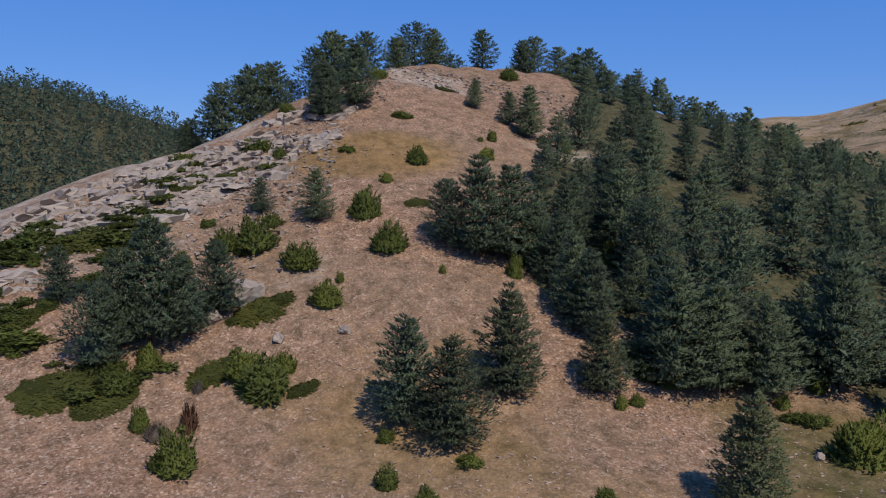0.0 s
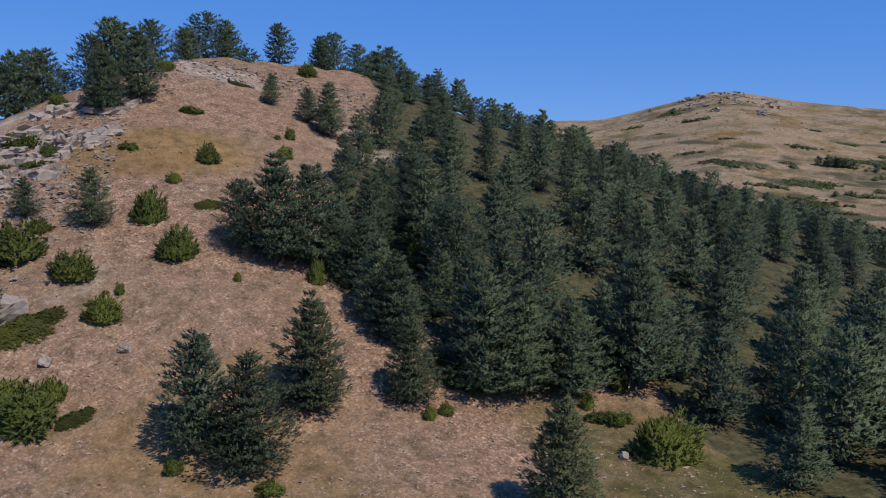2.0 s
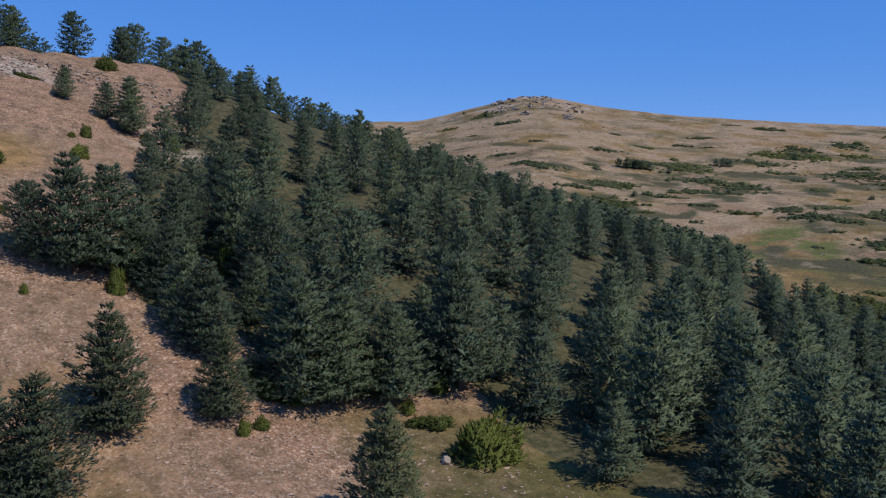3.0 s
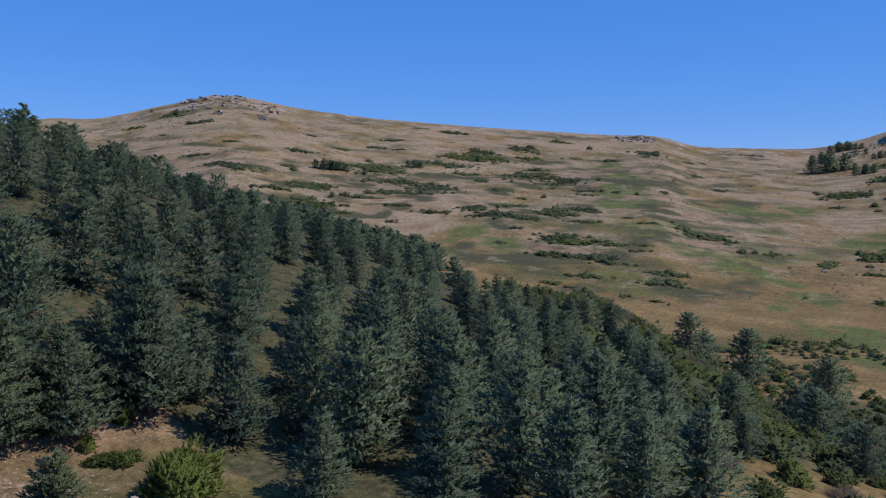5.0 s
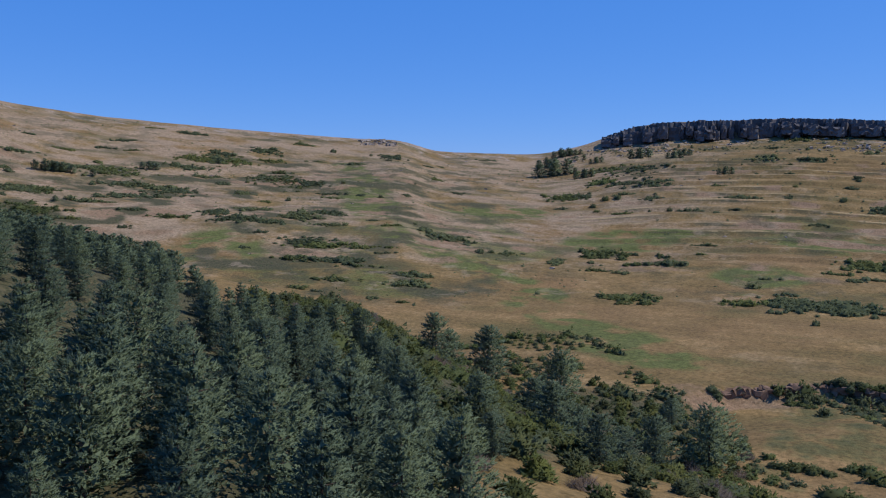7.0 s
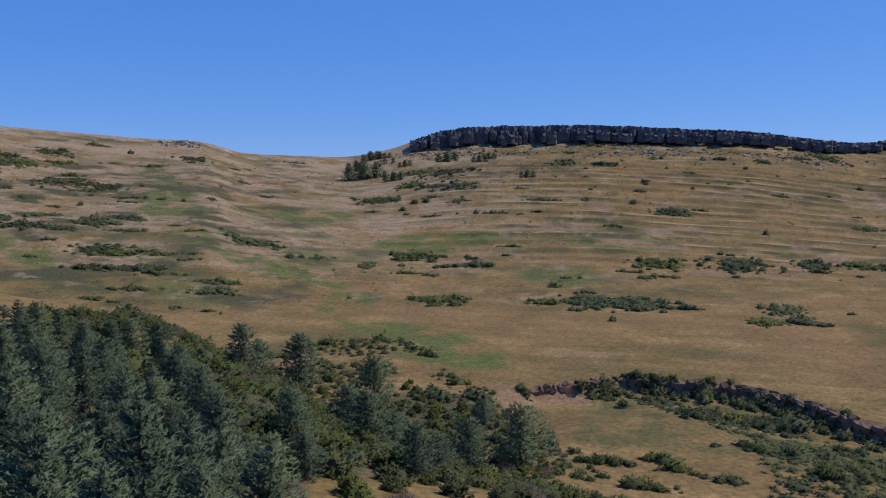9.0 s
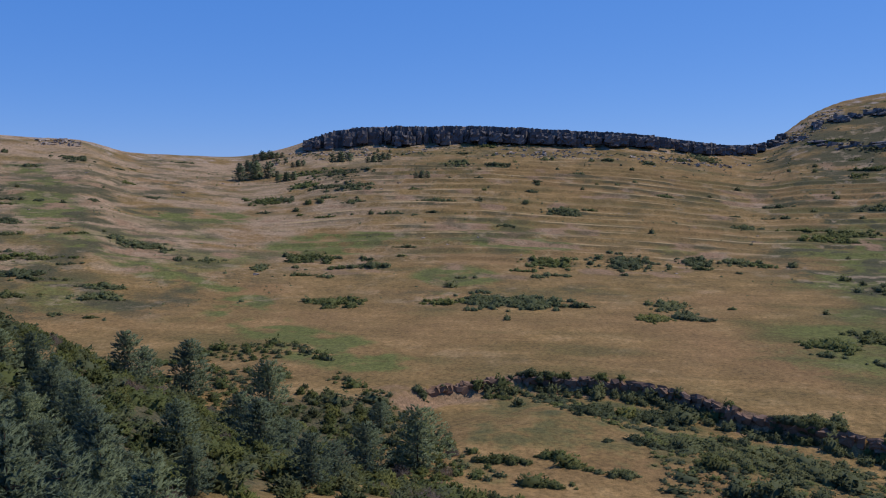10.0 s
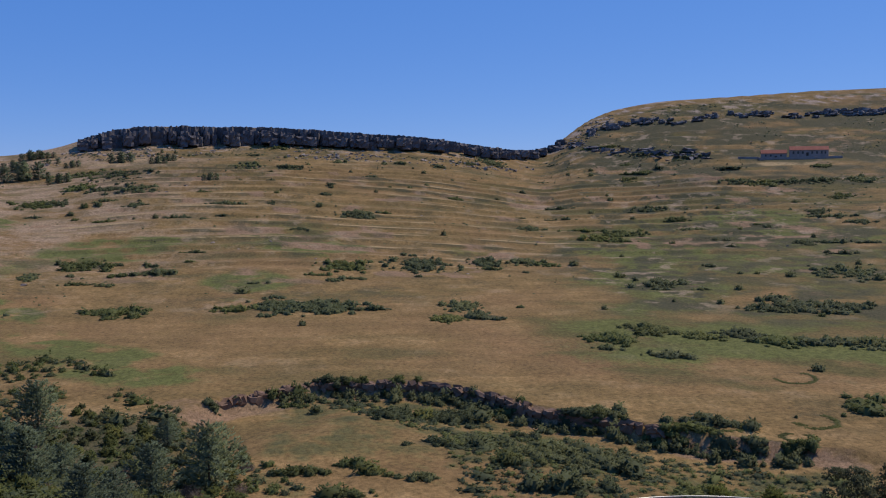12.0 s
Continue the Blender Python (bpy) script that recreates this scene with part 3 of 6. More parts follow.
PATCHES = MEADOW_PATCHES_0 + MEADOW_PATCHES_1 + MEADOW_PATCHES_2 + MEADOW_PATCHES_3 + MEADOW_PATCHES_4 + MEADOW_PATCHES_5 + HEATH_PATCHES_0 + HEATH_PATCHES_1 + HEATH_PATCHES_2 + HEATH_PATCHES_3 + GULLY_PATCHES_0 + GULLY_PATCHES_1


def inside(poly, x, y):
    """Whether places lie in a polygon."""
    hit = np.zeros(np.shape(x), bool)
    for (x0, y0), (x1, y1) in zip(poly, poly[1:] + poly[:1]):
        hit ^= ((y0 > y) != (y1 > y)) & (x < (x1 - x0) * (y - y0) / (y1 - y0 + 1e-9) + x0)
    return hit


def blob(x, y, cx, cy, across, along):
    """1 in the middle of an oval that lies across the way from the pivot, 0 outside it."""
    a = math.atan2(cx - PIVOT[0], cy - PIVOT[1])
    u = (x - cx) * math.cos(a) - (y - cy) * math.sin(a)
    v = (x - cx) * math.sin(a) + (y - cy) * math.cos(a)
    return smooth(1.25, 0.55, np.sqrt((u / across) ** 2 + (v / along) ** 2))


def band(x, y, line, half):
    return smooth(1.3, 0.4, np.abs(off_line(line, x, y)) / half)


STREAM = [(600, 420), (566, 382), (470, 314), (386, 248), (374, 215), (349, 177), (337, 153), (307, 135), (265, 101), (247, 83), (223, 61)]
SPUR_WOOD = [(4.5, 58.5), (6.5, 55), (8.7, 51.5), (11, 53.5), (13, 50), (15, 48.6), (18, 48.5), (24, 49.5), (23.5, 43), (25, 37), (31, 27), (42, 26), (50, 32), (62, 40), (74, 49), (84, 60), (80, 72), (84, 84),
             (92, 100), (118, 128), (140, 146), (128, 172), (90, 178), (60, 172), (34, 150), (20, 128), (15, 112), (15.5, 93), (12.5, 84), (7.5, 70)]
# green hollows: x, y, half width across, half depth
GREENS = [
    (483, 38, 30, 22), (479, 139, 38, 26), (463, -157, 46, 42), (391, 62, 20, 24), (565, -245, 40, 42), (243, -123, 22, 11), (232, 70, 13, 18), (319, 131, 9, 16),
    (303, 286, 22, 40), (529, 253, 42, 30), (458, 146, 30, 30), (517, 349, 22, 55), (458, 301, 22, 34), (243, 80, 15, 22), (120, 20, 12, 8),
]
# rings of darker grass: x, y, half width, half depth
RINGS = [(171, -56.5, 7.2, 4.6), (209, -93, 5.2, 7.0), (172, -78, 4.9, 6.5), (161.5, -69.5, 3.4, 2.6)]


def patch_of(x, y, w, deep):
    """The middle, half width and half depth of a patch whose near edge is at x, y."""
    r = math.hypot(x - PIVOT[0], y - PIVOT[1])
    return x + 0.5 * deep * (x - PIVOT[0]) / r, y + 0.5 * deep * (y - PIVOT[1]) / r, 0.5 * w, 0.5 * deep


def heath_noise(x, y):
    """Patches of heath drawn out along the slope."""
    r, az = polar(x, y)
    return fractal(np.radians(az) * 640 / 30, r / 22, 1.0, 4, 51)


def zones(x, y, z):
    """How much of each kind of ground covers a place."""
    r, az = polar(x, y)
    s = upslope(x, y)
    n1, n2, n3 = fractal(x, y, 22, 4, 31), fractal(x, y, 7, 4, 37), fractal(x, y, 60, 4, 41)
    on_hill = smooth(60, 45, x) * smooth(26, 33, y) * smooth(120, 108, y)
    scree = on_hill * np.clip(0.85 + 0.9 * n1 + 0.45 * smooth(27, 34, z) - 0.9 * smooth(9, 18, x) * smooth(52, 44, y), 0, 1)
    scree = scree * (1 - 0.75 * np.clip(blob(x, y, -6, 72, 9, 5), 0, 1)) * smooth(-60, -40, x)
    rim = blob(x, y, -3, 93, 9, 4.5) + blob(x, y, 10.5, 83, 5, 6)
    west = smooth(-10, -18, x + 0.35 * (y - 72)) * smooth(44, 56, y + 0.2 * x) * smooth(100, 92, y)
    lime = np.clip(west * (0.55 + 1.3 * n2 + 0.5 * n1) + 0.75 * rim * (0.6 + n2), 0, 1)
    green = np.zeros_like(x)
    for cx, cy, w, d in GREENS:
        green = np.maximum(green, blob(x, y, cx, cy, 1.15 * w, 1.15 * d) * np.clip(0.72 + 1.3 * n2 + 0.8 * n1, 0, 0.95))
    green = np.maximum(green, band(x, y, STREAM, 15.0) * np.clip(0.55 + 0.8 * n1 + 1.2 * n2, 0, 0.9) * smooth(190, 215, r))
    green = np.maximum(green, 0.55 * smooth(0.15, 0.4, n3) * smooth(-0.1, 0.1, s) * smooth(0.5, 0.3, s))
    green = np.maximum(green, smooth(98, 107, az) * smooth(205, 250, r) * smooth(720, 520, r) * np.clip(0.45 + 1.3 * n1 + 0.8 * n3, 0, 0.9))
    rings = np.zeros_like(x)
    for cx, cy, w, d in RINGS:
        a = math.atan2(cx - PIVOT[0], cy - PIVOT[1])
        u, v = ((x - cx) * math.cos(a) - (y - cy) * math.sin(a)) / w, ((x - cx) * math.sin(a) + (y - cy) * math.cos(a)) / d
        ring = smooth(0.36, 0.12, np.abs(np.hypot(u, v) - 0.85)) * smooth(-1.2, 0.0, u * 0.4 + v + n2)
        rings = np.maximum(rings, 0.5 * ring)
    # low heath in strips along the northern slopes, and the far woods' floor
    north = smooth(10, 18, az) * smooth(70, 62, az) * smooth(0.02, 0.10, s) * smooth(0.86, 0.62, s)
    heath = north * np.clip(2.4 * heath_noise(x, y) - 0.06 + 0.15 * n2, 0, 1)
    heath = np.maximum(heath, rings)
    heath = np.maximum(heath, smooth(103, 110, az) * smooth(270, 330, r) * smooth(680, 540, r) * np.clip(0.28 + 1.4 * n1 + 0.8 * n2, 0, 0.75))
    wood = inside(SPUR_WOOD, x, y)
    # spur wood's floor in dark heath colour, standing in for shade between pines
    heath = np.maximum(heath, np.where(wood, 0.95 + 0.3 * n2, 0))
    heath = np.maximum(heath, smooth(-12, -15, az) * smooth(100, 140, r) * smooth(-60, -40, az))
    thicket = smooth(46, 60, x) * smooth(235, 190, x) * smooth(18, 34, y - 0.1 * x) * smooth(90, 70, y) * smooth(200, 170, r)
    heath = np.maximum(heath, thicket * np.clip(0.72 + 1.0 * n1, 0, 1))
    g = -off_line(GULLY, x, y)
    earth = smooth(-7, -2.5, g) * smooth(2.5, 0.5, g) * smooth(60, 40, y) * smooth(120, 140, x) * (0.7 + n2)
    earth = np.maximum(earth, 0.6 * blob(x, y, 195, 52, 8, 9) * (0.5 + n2))
    earth = np.maximum(earth, 0.75 * smooth(0.2, 0.45, n1) * smooth(0.0, 0.2, s) * smooth(0.9, 0.6, s))
    floor = smooth(-70, -25, g) * smooth(-3, -9, g) * smooth(120, 140, x) * smooth(40, 20, y)
    heath = np.maximum(heath, 0.62 * floor * np.clip(0.55 + 1.4 * n2, 0, 1))
    for cx, cy, w, deep in PATCHES:
        heath = np.maximum(heath, 0.95 * blob(x, y, *patch_of(cx, cy, 1.1 * w, 1.15 * deep)) * np.clip(0.72 + 1.5 * n2 + 0.6 * n1, 0, 1))
    lime = np.maximum(lime, smooth(0.86, 0.95, s) * smooth(1.03, 0.99, s) * np.clip(0.2 + 1.4 * n2, 0, 0.9) * smooth(15, 25, az))
    green = np.maximum(green, 0.75 * floor * np.clip(0.55 + 1.2 * n2, 0, 1))
    scarp = smooth(101, 106, az) * smooth(0.38, 0.6, s) * smooth(0.96, 0.9, s)
    heath = np.maximum(heath, 0.95 * scarp * np.clip(0.75 + 1.5 * fractal(x, y, 26, 4, 95), 0, 1))
    # contour-wise strips of olive and straw-coloured grass
    strip = fractal(np.radians(az) * 500 / 50, r / 15, 1.0, 4, 91)
    east = smooth(62, 76, az) * smooth(122, 110, az)
    olive = np.clip(1.5 * strip + 0.9 * n3 + 0.25, 0, 1) * smooth(150, 230, r) * (0.55 + 0.45 * smooth(96, 110, az))
    olive = np.maximum(olive, smooth(97, 108, az) * smooth(225, 260, r) * smooth(640, 480, r) * np.clip(0.75 + 0.9 * n1 + 0.6 * n3, 0, 1))
    # olive grass at the knoll's foot, its oval also darkening for tree shadows
    olive = np.maximum(olive, blob(x, y, 22, 42, 15, 9) * (0.75 + n2))
    straw = np.clip(-2.0 * strip - 0.6 + 0.8 * n1, 0, 0.5) * smooth(150, 230, r) * 0.6
    ph = terrace(x, y)
    tufts = smooth(0.0, 0.08, s) * smooth(1.0, 0.95, s) * np.clip(0.55 + 1.2 * n3 + 0.5 * n1, 0, 1) * (0.75 * smooth(10, 16, az) * smooth(74, 62, az) + 0.60 * east + 0.9 * smooth(100, 106, az)) + 0.25 * smooth(150, 200, r) * smooth(0.02, -0.1, s) * np.clip(0.4 + 1.5 * n1, 0, 1)
    field = east * smooth(0.10, 0.25, s) * smooth(0.92, 0.80, s) * (1 - 0.45 * smooth(100, 106, az)) * np.clip(0.75 + 1.5 * fractal(np.radians(az) * 600 / 70, r / 40, 1.0, 2, 99), 0.1, 1)
    # pale strip on each terrace tread: the flat's sunlight put into the colour
    straw = np.maximum(straw, 1.0 * field * smooth(0.0, 0.04, ph) * smooth(0.26, 0.16, ph) * np.clip(0.75 + 1.3 * n1, 0, 1))
    # dark line on each riser: wall scrub, plus the riser's shade as colour
    heath = np.maximum(heath, 0.7 * field * smooth(0.86, 0.91, ph) * np.clip(0.75 + 1.8 * n1 + 0.6 * n3, 0, 1))
    straw = np.maximum(straw, band(x, y, [(366, 52), (406, 41), (435, 32), (463, 22)], 4.0) * 0.42)
    straw = np.maximum(straw, blob(x, y, 100, -20, 26, 12) * 0.9)
    straw = np.maximum(straw, blob(x, y, 772, -374, 44, 12) * 0.8)
    bare = smooth(8, 14, az) * smooth(96, 66, az) * smooth(0.03, 0.30, s) * np.clip(0.66 + 0.9 * n1 + 0.4 * n2, 0, 1)
    return {"bare": np.clip(bare, 0, 1), "tufts": np.clip(tufts, 0, 1), "olive": np.clip(olive, 0, 1), "straw": np.clip(straw, 0, 1), "scree": scree, "green": np.clip(green, 0, 1), "heath": np.clip(heath, 0, 1), "limestone": lime, "earth": np.clip(earth, 0, 1)}


def sheet():
    azs = np.concatenate([np.arange(-180, -34, 3.0), np.arange(-34, 127, 0.44), np.arange(127, 180, 3.0)])
    rad = np.concatenate([[0.01, 8, 13], np.geomspace(17, 420, 300), np.arange(422, 800, 2.2), np.geomspace(804, 1350, 60), [1600, 2000, 2800, 4500]])
    a, r = np.meshgrid(np.radians(azs), rad)
    x, y = PIVOT[0] + r * np.sin(a), PIVOT[1] + r * np.cos(a)
    z = height(x, y)
    n, m = len(azs), len(rad)
    idx = np.arange(n * m).reshape(m, n)
    nxt = np.roll(idx, -1, 1)
    faces = np.stack([idx[:-1], nxt[:-1], nxt[1:], idx[1:]], -1).reshape(-1, 4)[:, ::-1]
    me = bpy.data.meshes.new("ground")
    me.from_pydata(np.stack([x, y, z], -1).reshape(-1, 3).tolist(), [], faces.tolist())
    me.polygons.foreach_set("use_smooth", [True] * len(me.polygons))
    for name, values in zones(x, y, z).items():
        me.attributes.new(name, "FLOAT", "POINT").data.foreach_set("value", values.reshape(-1).astype(np.float32))
    me.materials.append(M_GROUND)
    return tagged(new("ground", me), "dry grass hillside with pink scree and a wide valley", "ground", kind="structure")


ground = sheet()


# ---- shapes ----
def leafy(name, v, f, normals, mat):
    """A mesh of blades whose shading follows the plant's rounded form."""
    n = unit(normals)
    tri = v[f]
    flip = np.einsum("ij,ij->i", np.cross(tri[:, 1] - tri[:, 0], tri[:, 2] - tri[:, 0]), n[f[:, 0]]) < 0
    f = np.where(flip[:, None], f[:, ::-1], f)
    me = bpy.data.meshes.new(name)
    me.from_pydata(v.tolist(), [], f.tolist())
    me.polygons.foreach_set("use_smooth", [True] * len(me.polygons))
    me.normals_split_custom_set_from_vertices(n.tolist())
    me.materials.append(mat)
    return me


def mesh_of(name, verts, faces, mat, even=True):
    me = bpy.data.meshes.new(name)
    verts = np.asarray(verts, float)
    me.from_pydata(verts.tolist(), [], np.asarray(faces).tolist() if even else [list(f) for f in faces])
    me.materials.append(mat)
    return me


def part(name, me, parent, label=""):
    o = new(name, me)
    o.parent = parent
    return tagged(o, label)


def unit(v):
    return v / np.maximum(np.linalg.norm(v, axis=1, keepdims=True), 1e-6)


def blades(rng, centres, outs, count, length, width, up=0.25, loose=0.75):
    """Tufts of pointed blades: count at each centre, fanned round its outward way."""
    c, o = np.repeat(centres, count, 0), np.repeat(outs, count, 0)
    way = unit(o + rng.normal(0, loose, o.shape) + (0, 0, up))
    side = unit(np.cross(way, rng.normal(0, 0.5, o.shape) + (0, 0, 1.0)))
    ln = length * rng.uniform(0.7, 1.25, (len(c), 1))
    w = width * rng.uniform(0.7, 1.2, (len(c), 1))
    base = c - way * ln * 0.3
    v = np.stack([base - side * w / 2, base + side * w / 2, c + way * ln * 0.7], 1).reshape(-1, 3)
    normals = unit(unit(o) + (0, 0, 0.6) + rng.normal(0, 0.16, o.shape))
    return v, np.arange(len(v)).reshape(-1, 3), np.repeat(normals, 3, 0)


def merged(*shapes):
    """Several shapes of vertices, triangles and normals as one."""
    vs, fs, ns, base = [], [], [], 0
    for v, f, n in shapes:
        vs.append(v)
        fs.append(f + base)
        ns.append(n)
        base += len(v)
    return np.concatenate(vs), np.concatenate(fs), np.concatenate(ns)


def lathe(radius, z, around, centre=(0, 0)):
    """A closed form from rings: radius[ring, around] and z[ring]."""
    rings = len(z)
    a = np.arange(around) * 6.283185 / around
    x, y = centre[0] + radius * np.cos(a), centre[1] + radius * np.sin(a)
    v = np.stack([x, y, np.repeat(np.asarray(z)[:, None], around, 1)], -1).reshape(-1, 3)
    i, j = np.meshgrid(np.arange(rings - 1), np.arange(around), indexing="ij")
    p, q, r, t = i * around + j, i * around + (j + 1) % around, (i + 1) * around + (j + 1) % around, (i + 1) * around + j
    f = np.concatenate([np.stack([p, q, r], -1).reshape(-1, 3), np.stack([p, r, t], -1).reshape(-1, 3)])
    n = np.stack([np.repeat(np.cos(a)[None], rings, 0), np.repeat(np.sin(a)[None], rings, 0), np.full((rings, around), 0.5)], -1).reshape(-1, 3)
    return v, f, n


def stem(h, thick, lean=(0, 0), top=0.95, ring=7, steps=6):
    tv, tf = [], []
    for i in range(steps):
        f = i / (steps - 1)
        rad = h * thick * (1 - 0.9 * f) * (1.5 if i == 0 else 1)
        for k in range(ring):
            b = 6.283 * k / ring
            tv.append((rad * math.cos(b) + lean[0] * f * h, rad * math.sin(b) + lean[1] * f * h, -0.03 * h + f * top * h))
        if i:
            tf += [((i - 1) * ring + k, (i - 1) * ring + (k + 1) % ring, i * ring + (k + 1) % ring, i * ring + k) for k in range(ring)]
    return tv, tf


def crown_of(seed, h, spread, boughs, tufts, count, length, width, low, round_top):
    """A crown of boughs in tiers, each a flat fan of needle tufts with open air under it."""
    rng = np.random.default_rng(seed)
    lean = rng.normal(0, 0.014, 2)

    def outline(g):
        full = (1 - g ** 1.12) ** 0.86 if not round_top else (1 - g ** 1.9) ** 0.66
        return h * spread * full * (0.60 + 0.40 * np.minimum(1, g / 0.16)) + 0.020 * h

    tiers = max(5, int(boughs / 9))
    u = (np.arange(boughs) + rng.random(boughs)) / boughs
    g = 1 - (1 - 0.985 * u) ** (0.66 if not round_top else 0.84)
    step = np.floor(g * tiers)
    g = np.clip((step + 0.5 + (0.75 if round_top else 0.35) * (g * tiers - step - 0.5) + rng.normal(0, 0.10, boughs)) / tiers, 0, 0.99)
    a = np.arange(boughs) * 2.39996 + rng.normal(0, 0.30, boughs)
    side_of = 1 + 0.13 * np.sin(a * 2 + seed) + 0.10 * np.sin(a * 3 + 1.7 * seed)
    reach = outline(g) * side_of * rng.uniform(0.82, 1.06, boughs)
    rise = rng.normal(0.0, 0.06, boughs) + 0.45 * g
    i = np.repeat(np.arange(boughs), tufts)
    t = 0.16 + 0.84 * rng.random(len(i)) ** 0.62
    across = rng.normal(0, 1, len(i)) * (0.020 * h + 0.26 * reach[i] * t * (1.2 - 0.85 * t))
    along = reach[i] * t
    thick = 0.010 * h + 0.04 * reach[i] * (1 - t)
    z = h * (low + (0.96 - low) * g[i]) + reach[i] * (rise[i] * t - 0.16 * t + 0.20 * t * t) + rng.normal(0, 1, len(i)) * thick - 0.22 * np.abs(across) * (1 - g[i])
    c, s = np.cos(a[i]), np.sin(a[i])
    centres = np.stack([c * along - s * across + lean[0] * g[i] * h, s * along + c * across + lean[1] * g[i] * h, z], 1)
    outs = np.stack([c - 0.5 * s * across / (0.2 * along + 0.1), s + 0.5 * c * across / (0.2 * along + 0.1), 0.30 + 0.5 * g[i]], 1)
    # the shaded inside of the crown, closed by older growth
    k = rng.integers(0, boughs, boughs * 4)
    q = rng.uniform(0.05, 0.50, len(k)) * reach[k]
    b = a[k] + rng.normal(0, 0.5, len(k))
    inner = np.stack([np.cos(b) * q + lean[0] * g[k] * h, np.sin(b) * q + lean[1] * g[k] * h, h * (low + (0.93 - low) * g[k]) - 0.03 * h], 1)
    facing = np.stack([np.cos(b), np.sin(b), -0.2 + 0 * b], 1)
    v, f, n = merged(blades(rng, centres, outs, count, length, width, 0.10, 0.42), blades(rng, inner, facing, 1, 0.09 * h, 0.045 * h, 0.1, 0.7))
    return v, f, n, lean


def limbs_of(seed, h, lean, low):
    """Bare limbs that show between the boughs."""
    rng = np.random.default_rng(seed + 77)
    tv, tf = stem(h, 0.017, lean)
    for i in range(14):
        f, a = rng.uniform(low, 0.8), rng.uniform(0, 6.283)
        ln, w = h * 0.27 * (1 - f) + 0.3, h * 0.005
        o = np.array((lean[0] * f * h, lean[1] * f * h, f * h))
        e = o + (math.cos(a) * ln, math.sin(a) * ln, 0.12 * ln)
        k = len(tv)
        tv += [tuple(o + (0, 0, w)), tuple(o + (-math.sin(a) * w, math.cos(a) * w, -w)), tuple(o + (math.sin(a) * w, -math.cos(a) * w, -w)), tuple(e)]
        tf += [(k, k + 1, k + 3), (k + 1, k + 2, k + 3), (k + 2, k, k + 3)]
    return mesh_of("trunk", tv, tf, M_BARK, False)


def pine_meshes(seed, mat, spread, boughs=125, tufts=21, count=5, length=0.42, width=0.12, low=0.04, round_top=False):
    v, f, n, lean = crown_of(seed, 10.0, spread, boughs, tufts, count, length, width, low, round_top)
    return limbs_of(seed, 10.0, lean, low), leafy("crown", v, f, n, mat)


NEAR_PINES = [pine_meshes(s, M_NEEDLE, spread=sp, boughs=112, tufts=27, length=0.40, width=0.115, low=0.09) for s, sp in ((0, 0.38), (1, 0.35), (2, 0.41), (3, 0.37))]
BROAD_PINES = [pine_meshes(s, M_NEEDLE, spread=sp, boughs=112, tufts=27, length=0.40, width=0.115, low=0.09, round_top=True) for s, sp in ((17, 0.42), (18, 0.46))]
PALE_PINES = [pine_meshes(s, M_NEEDLE_PALE, spread=sp, boughs=112, tufts=27, length=0.40, width=0.115, low=0.07) for s, sp in ((4, 0.38), (5, 0.41))]
WOOD_PINES = [pine_meshes(s, M_NEEDLE, spread=sp, boughs=84, tufts=14, count=4, length=0.50, width=0.175, low=0.08, round_top=rt) for s, sp, rt in ((6, 0.40, False), (7, 0.37, False), (8, 0.44, False), (9, 0.38, True), (10, 0.42, False))]
FAR_KINDS = [pine_meshes(s, M_NEEDLE, spread=sp, boughs=44, tufts=9, count=3, length=1.2, width=0.7, low=0.04, round_top=True) for s, sp in ((19, 0.50), (20, 0.58))]
ROUND_PINES = [pine_meshes(s, M_NEEDLE, spread=sp, boughs=84, tufts=16, count=4, length=0.56, width=0.24, low=0.05, round_top=True) for s, sp in ((11, 0.46), (12, 0.54), (13, 0.42))]


def place(root, x, y, size, turn=0.0, sink=0.0):
    root.matrix_basis = pose(x, y, float(height(x, y)) - sink, 0, 0, turn) @ Matrix.Scale(size, 4)
    return root


def tree(name, meshes, x, y, h, label, group="", category="pine tree"):
    root = new(name)
    root.empty_display_size = 0.5
    for piece, me in zip(("trunk", "crown"), meshes):
        part(piece, me, root)
    place(root, x, y, h / 10.0, (x * 37.7 + y * 91.3) % 360)
    return tagged(root, label, category, group)


def many_pines(rows, kinds, label, group, stretch=1.0):
    for n, (x, y, h) in enumerate(rows):
        tree("pine_tree", kinds[(n * 7 + int(abs(x) * 3)) % len(kinds)], x, y, h * stretch, label, group)


def sprinkle(rng, poly, spacing, keep=lambda x, y: True, tries=14000):
    """Places in a polygon, no two nearer than the spacing."""
    xs, ys = [p[0] for p in poly], [p[1] for p in poly]
    cells, out = {}, []
    cand = np.stack([rng.uniform(min(xs), max(xs), tries), rng.uniform(min(ys), max(ys), tries)], 1)
    for x, y in cand[inside(poly, cand[:, 0], cand[:, 1])]:
        i, j = int(x // spacing), int(y // spacing)
        if all(math.hypot(x - u, y - v) >= spacing for di in (-1, 0, 1) for dj in (-1, 0, 1) for u, v in cells.get((i + di, j + dj), ())) and keep(x, y):
            cells.setdefault((i, j), []).append((x, y))
            out.append((float(x), float(y)))
    return out


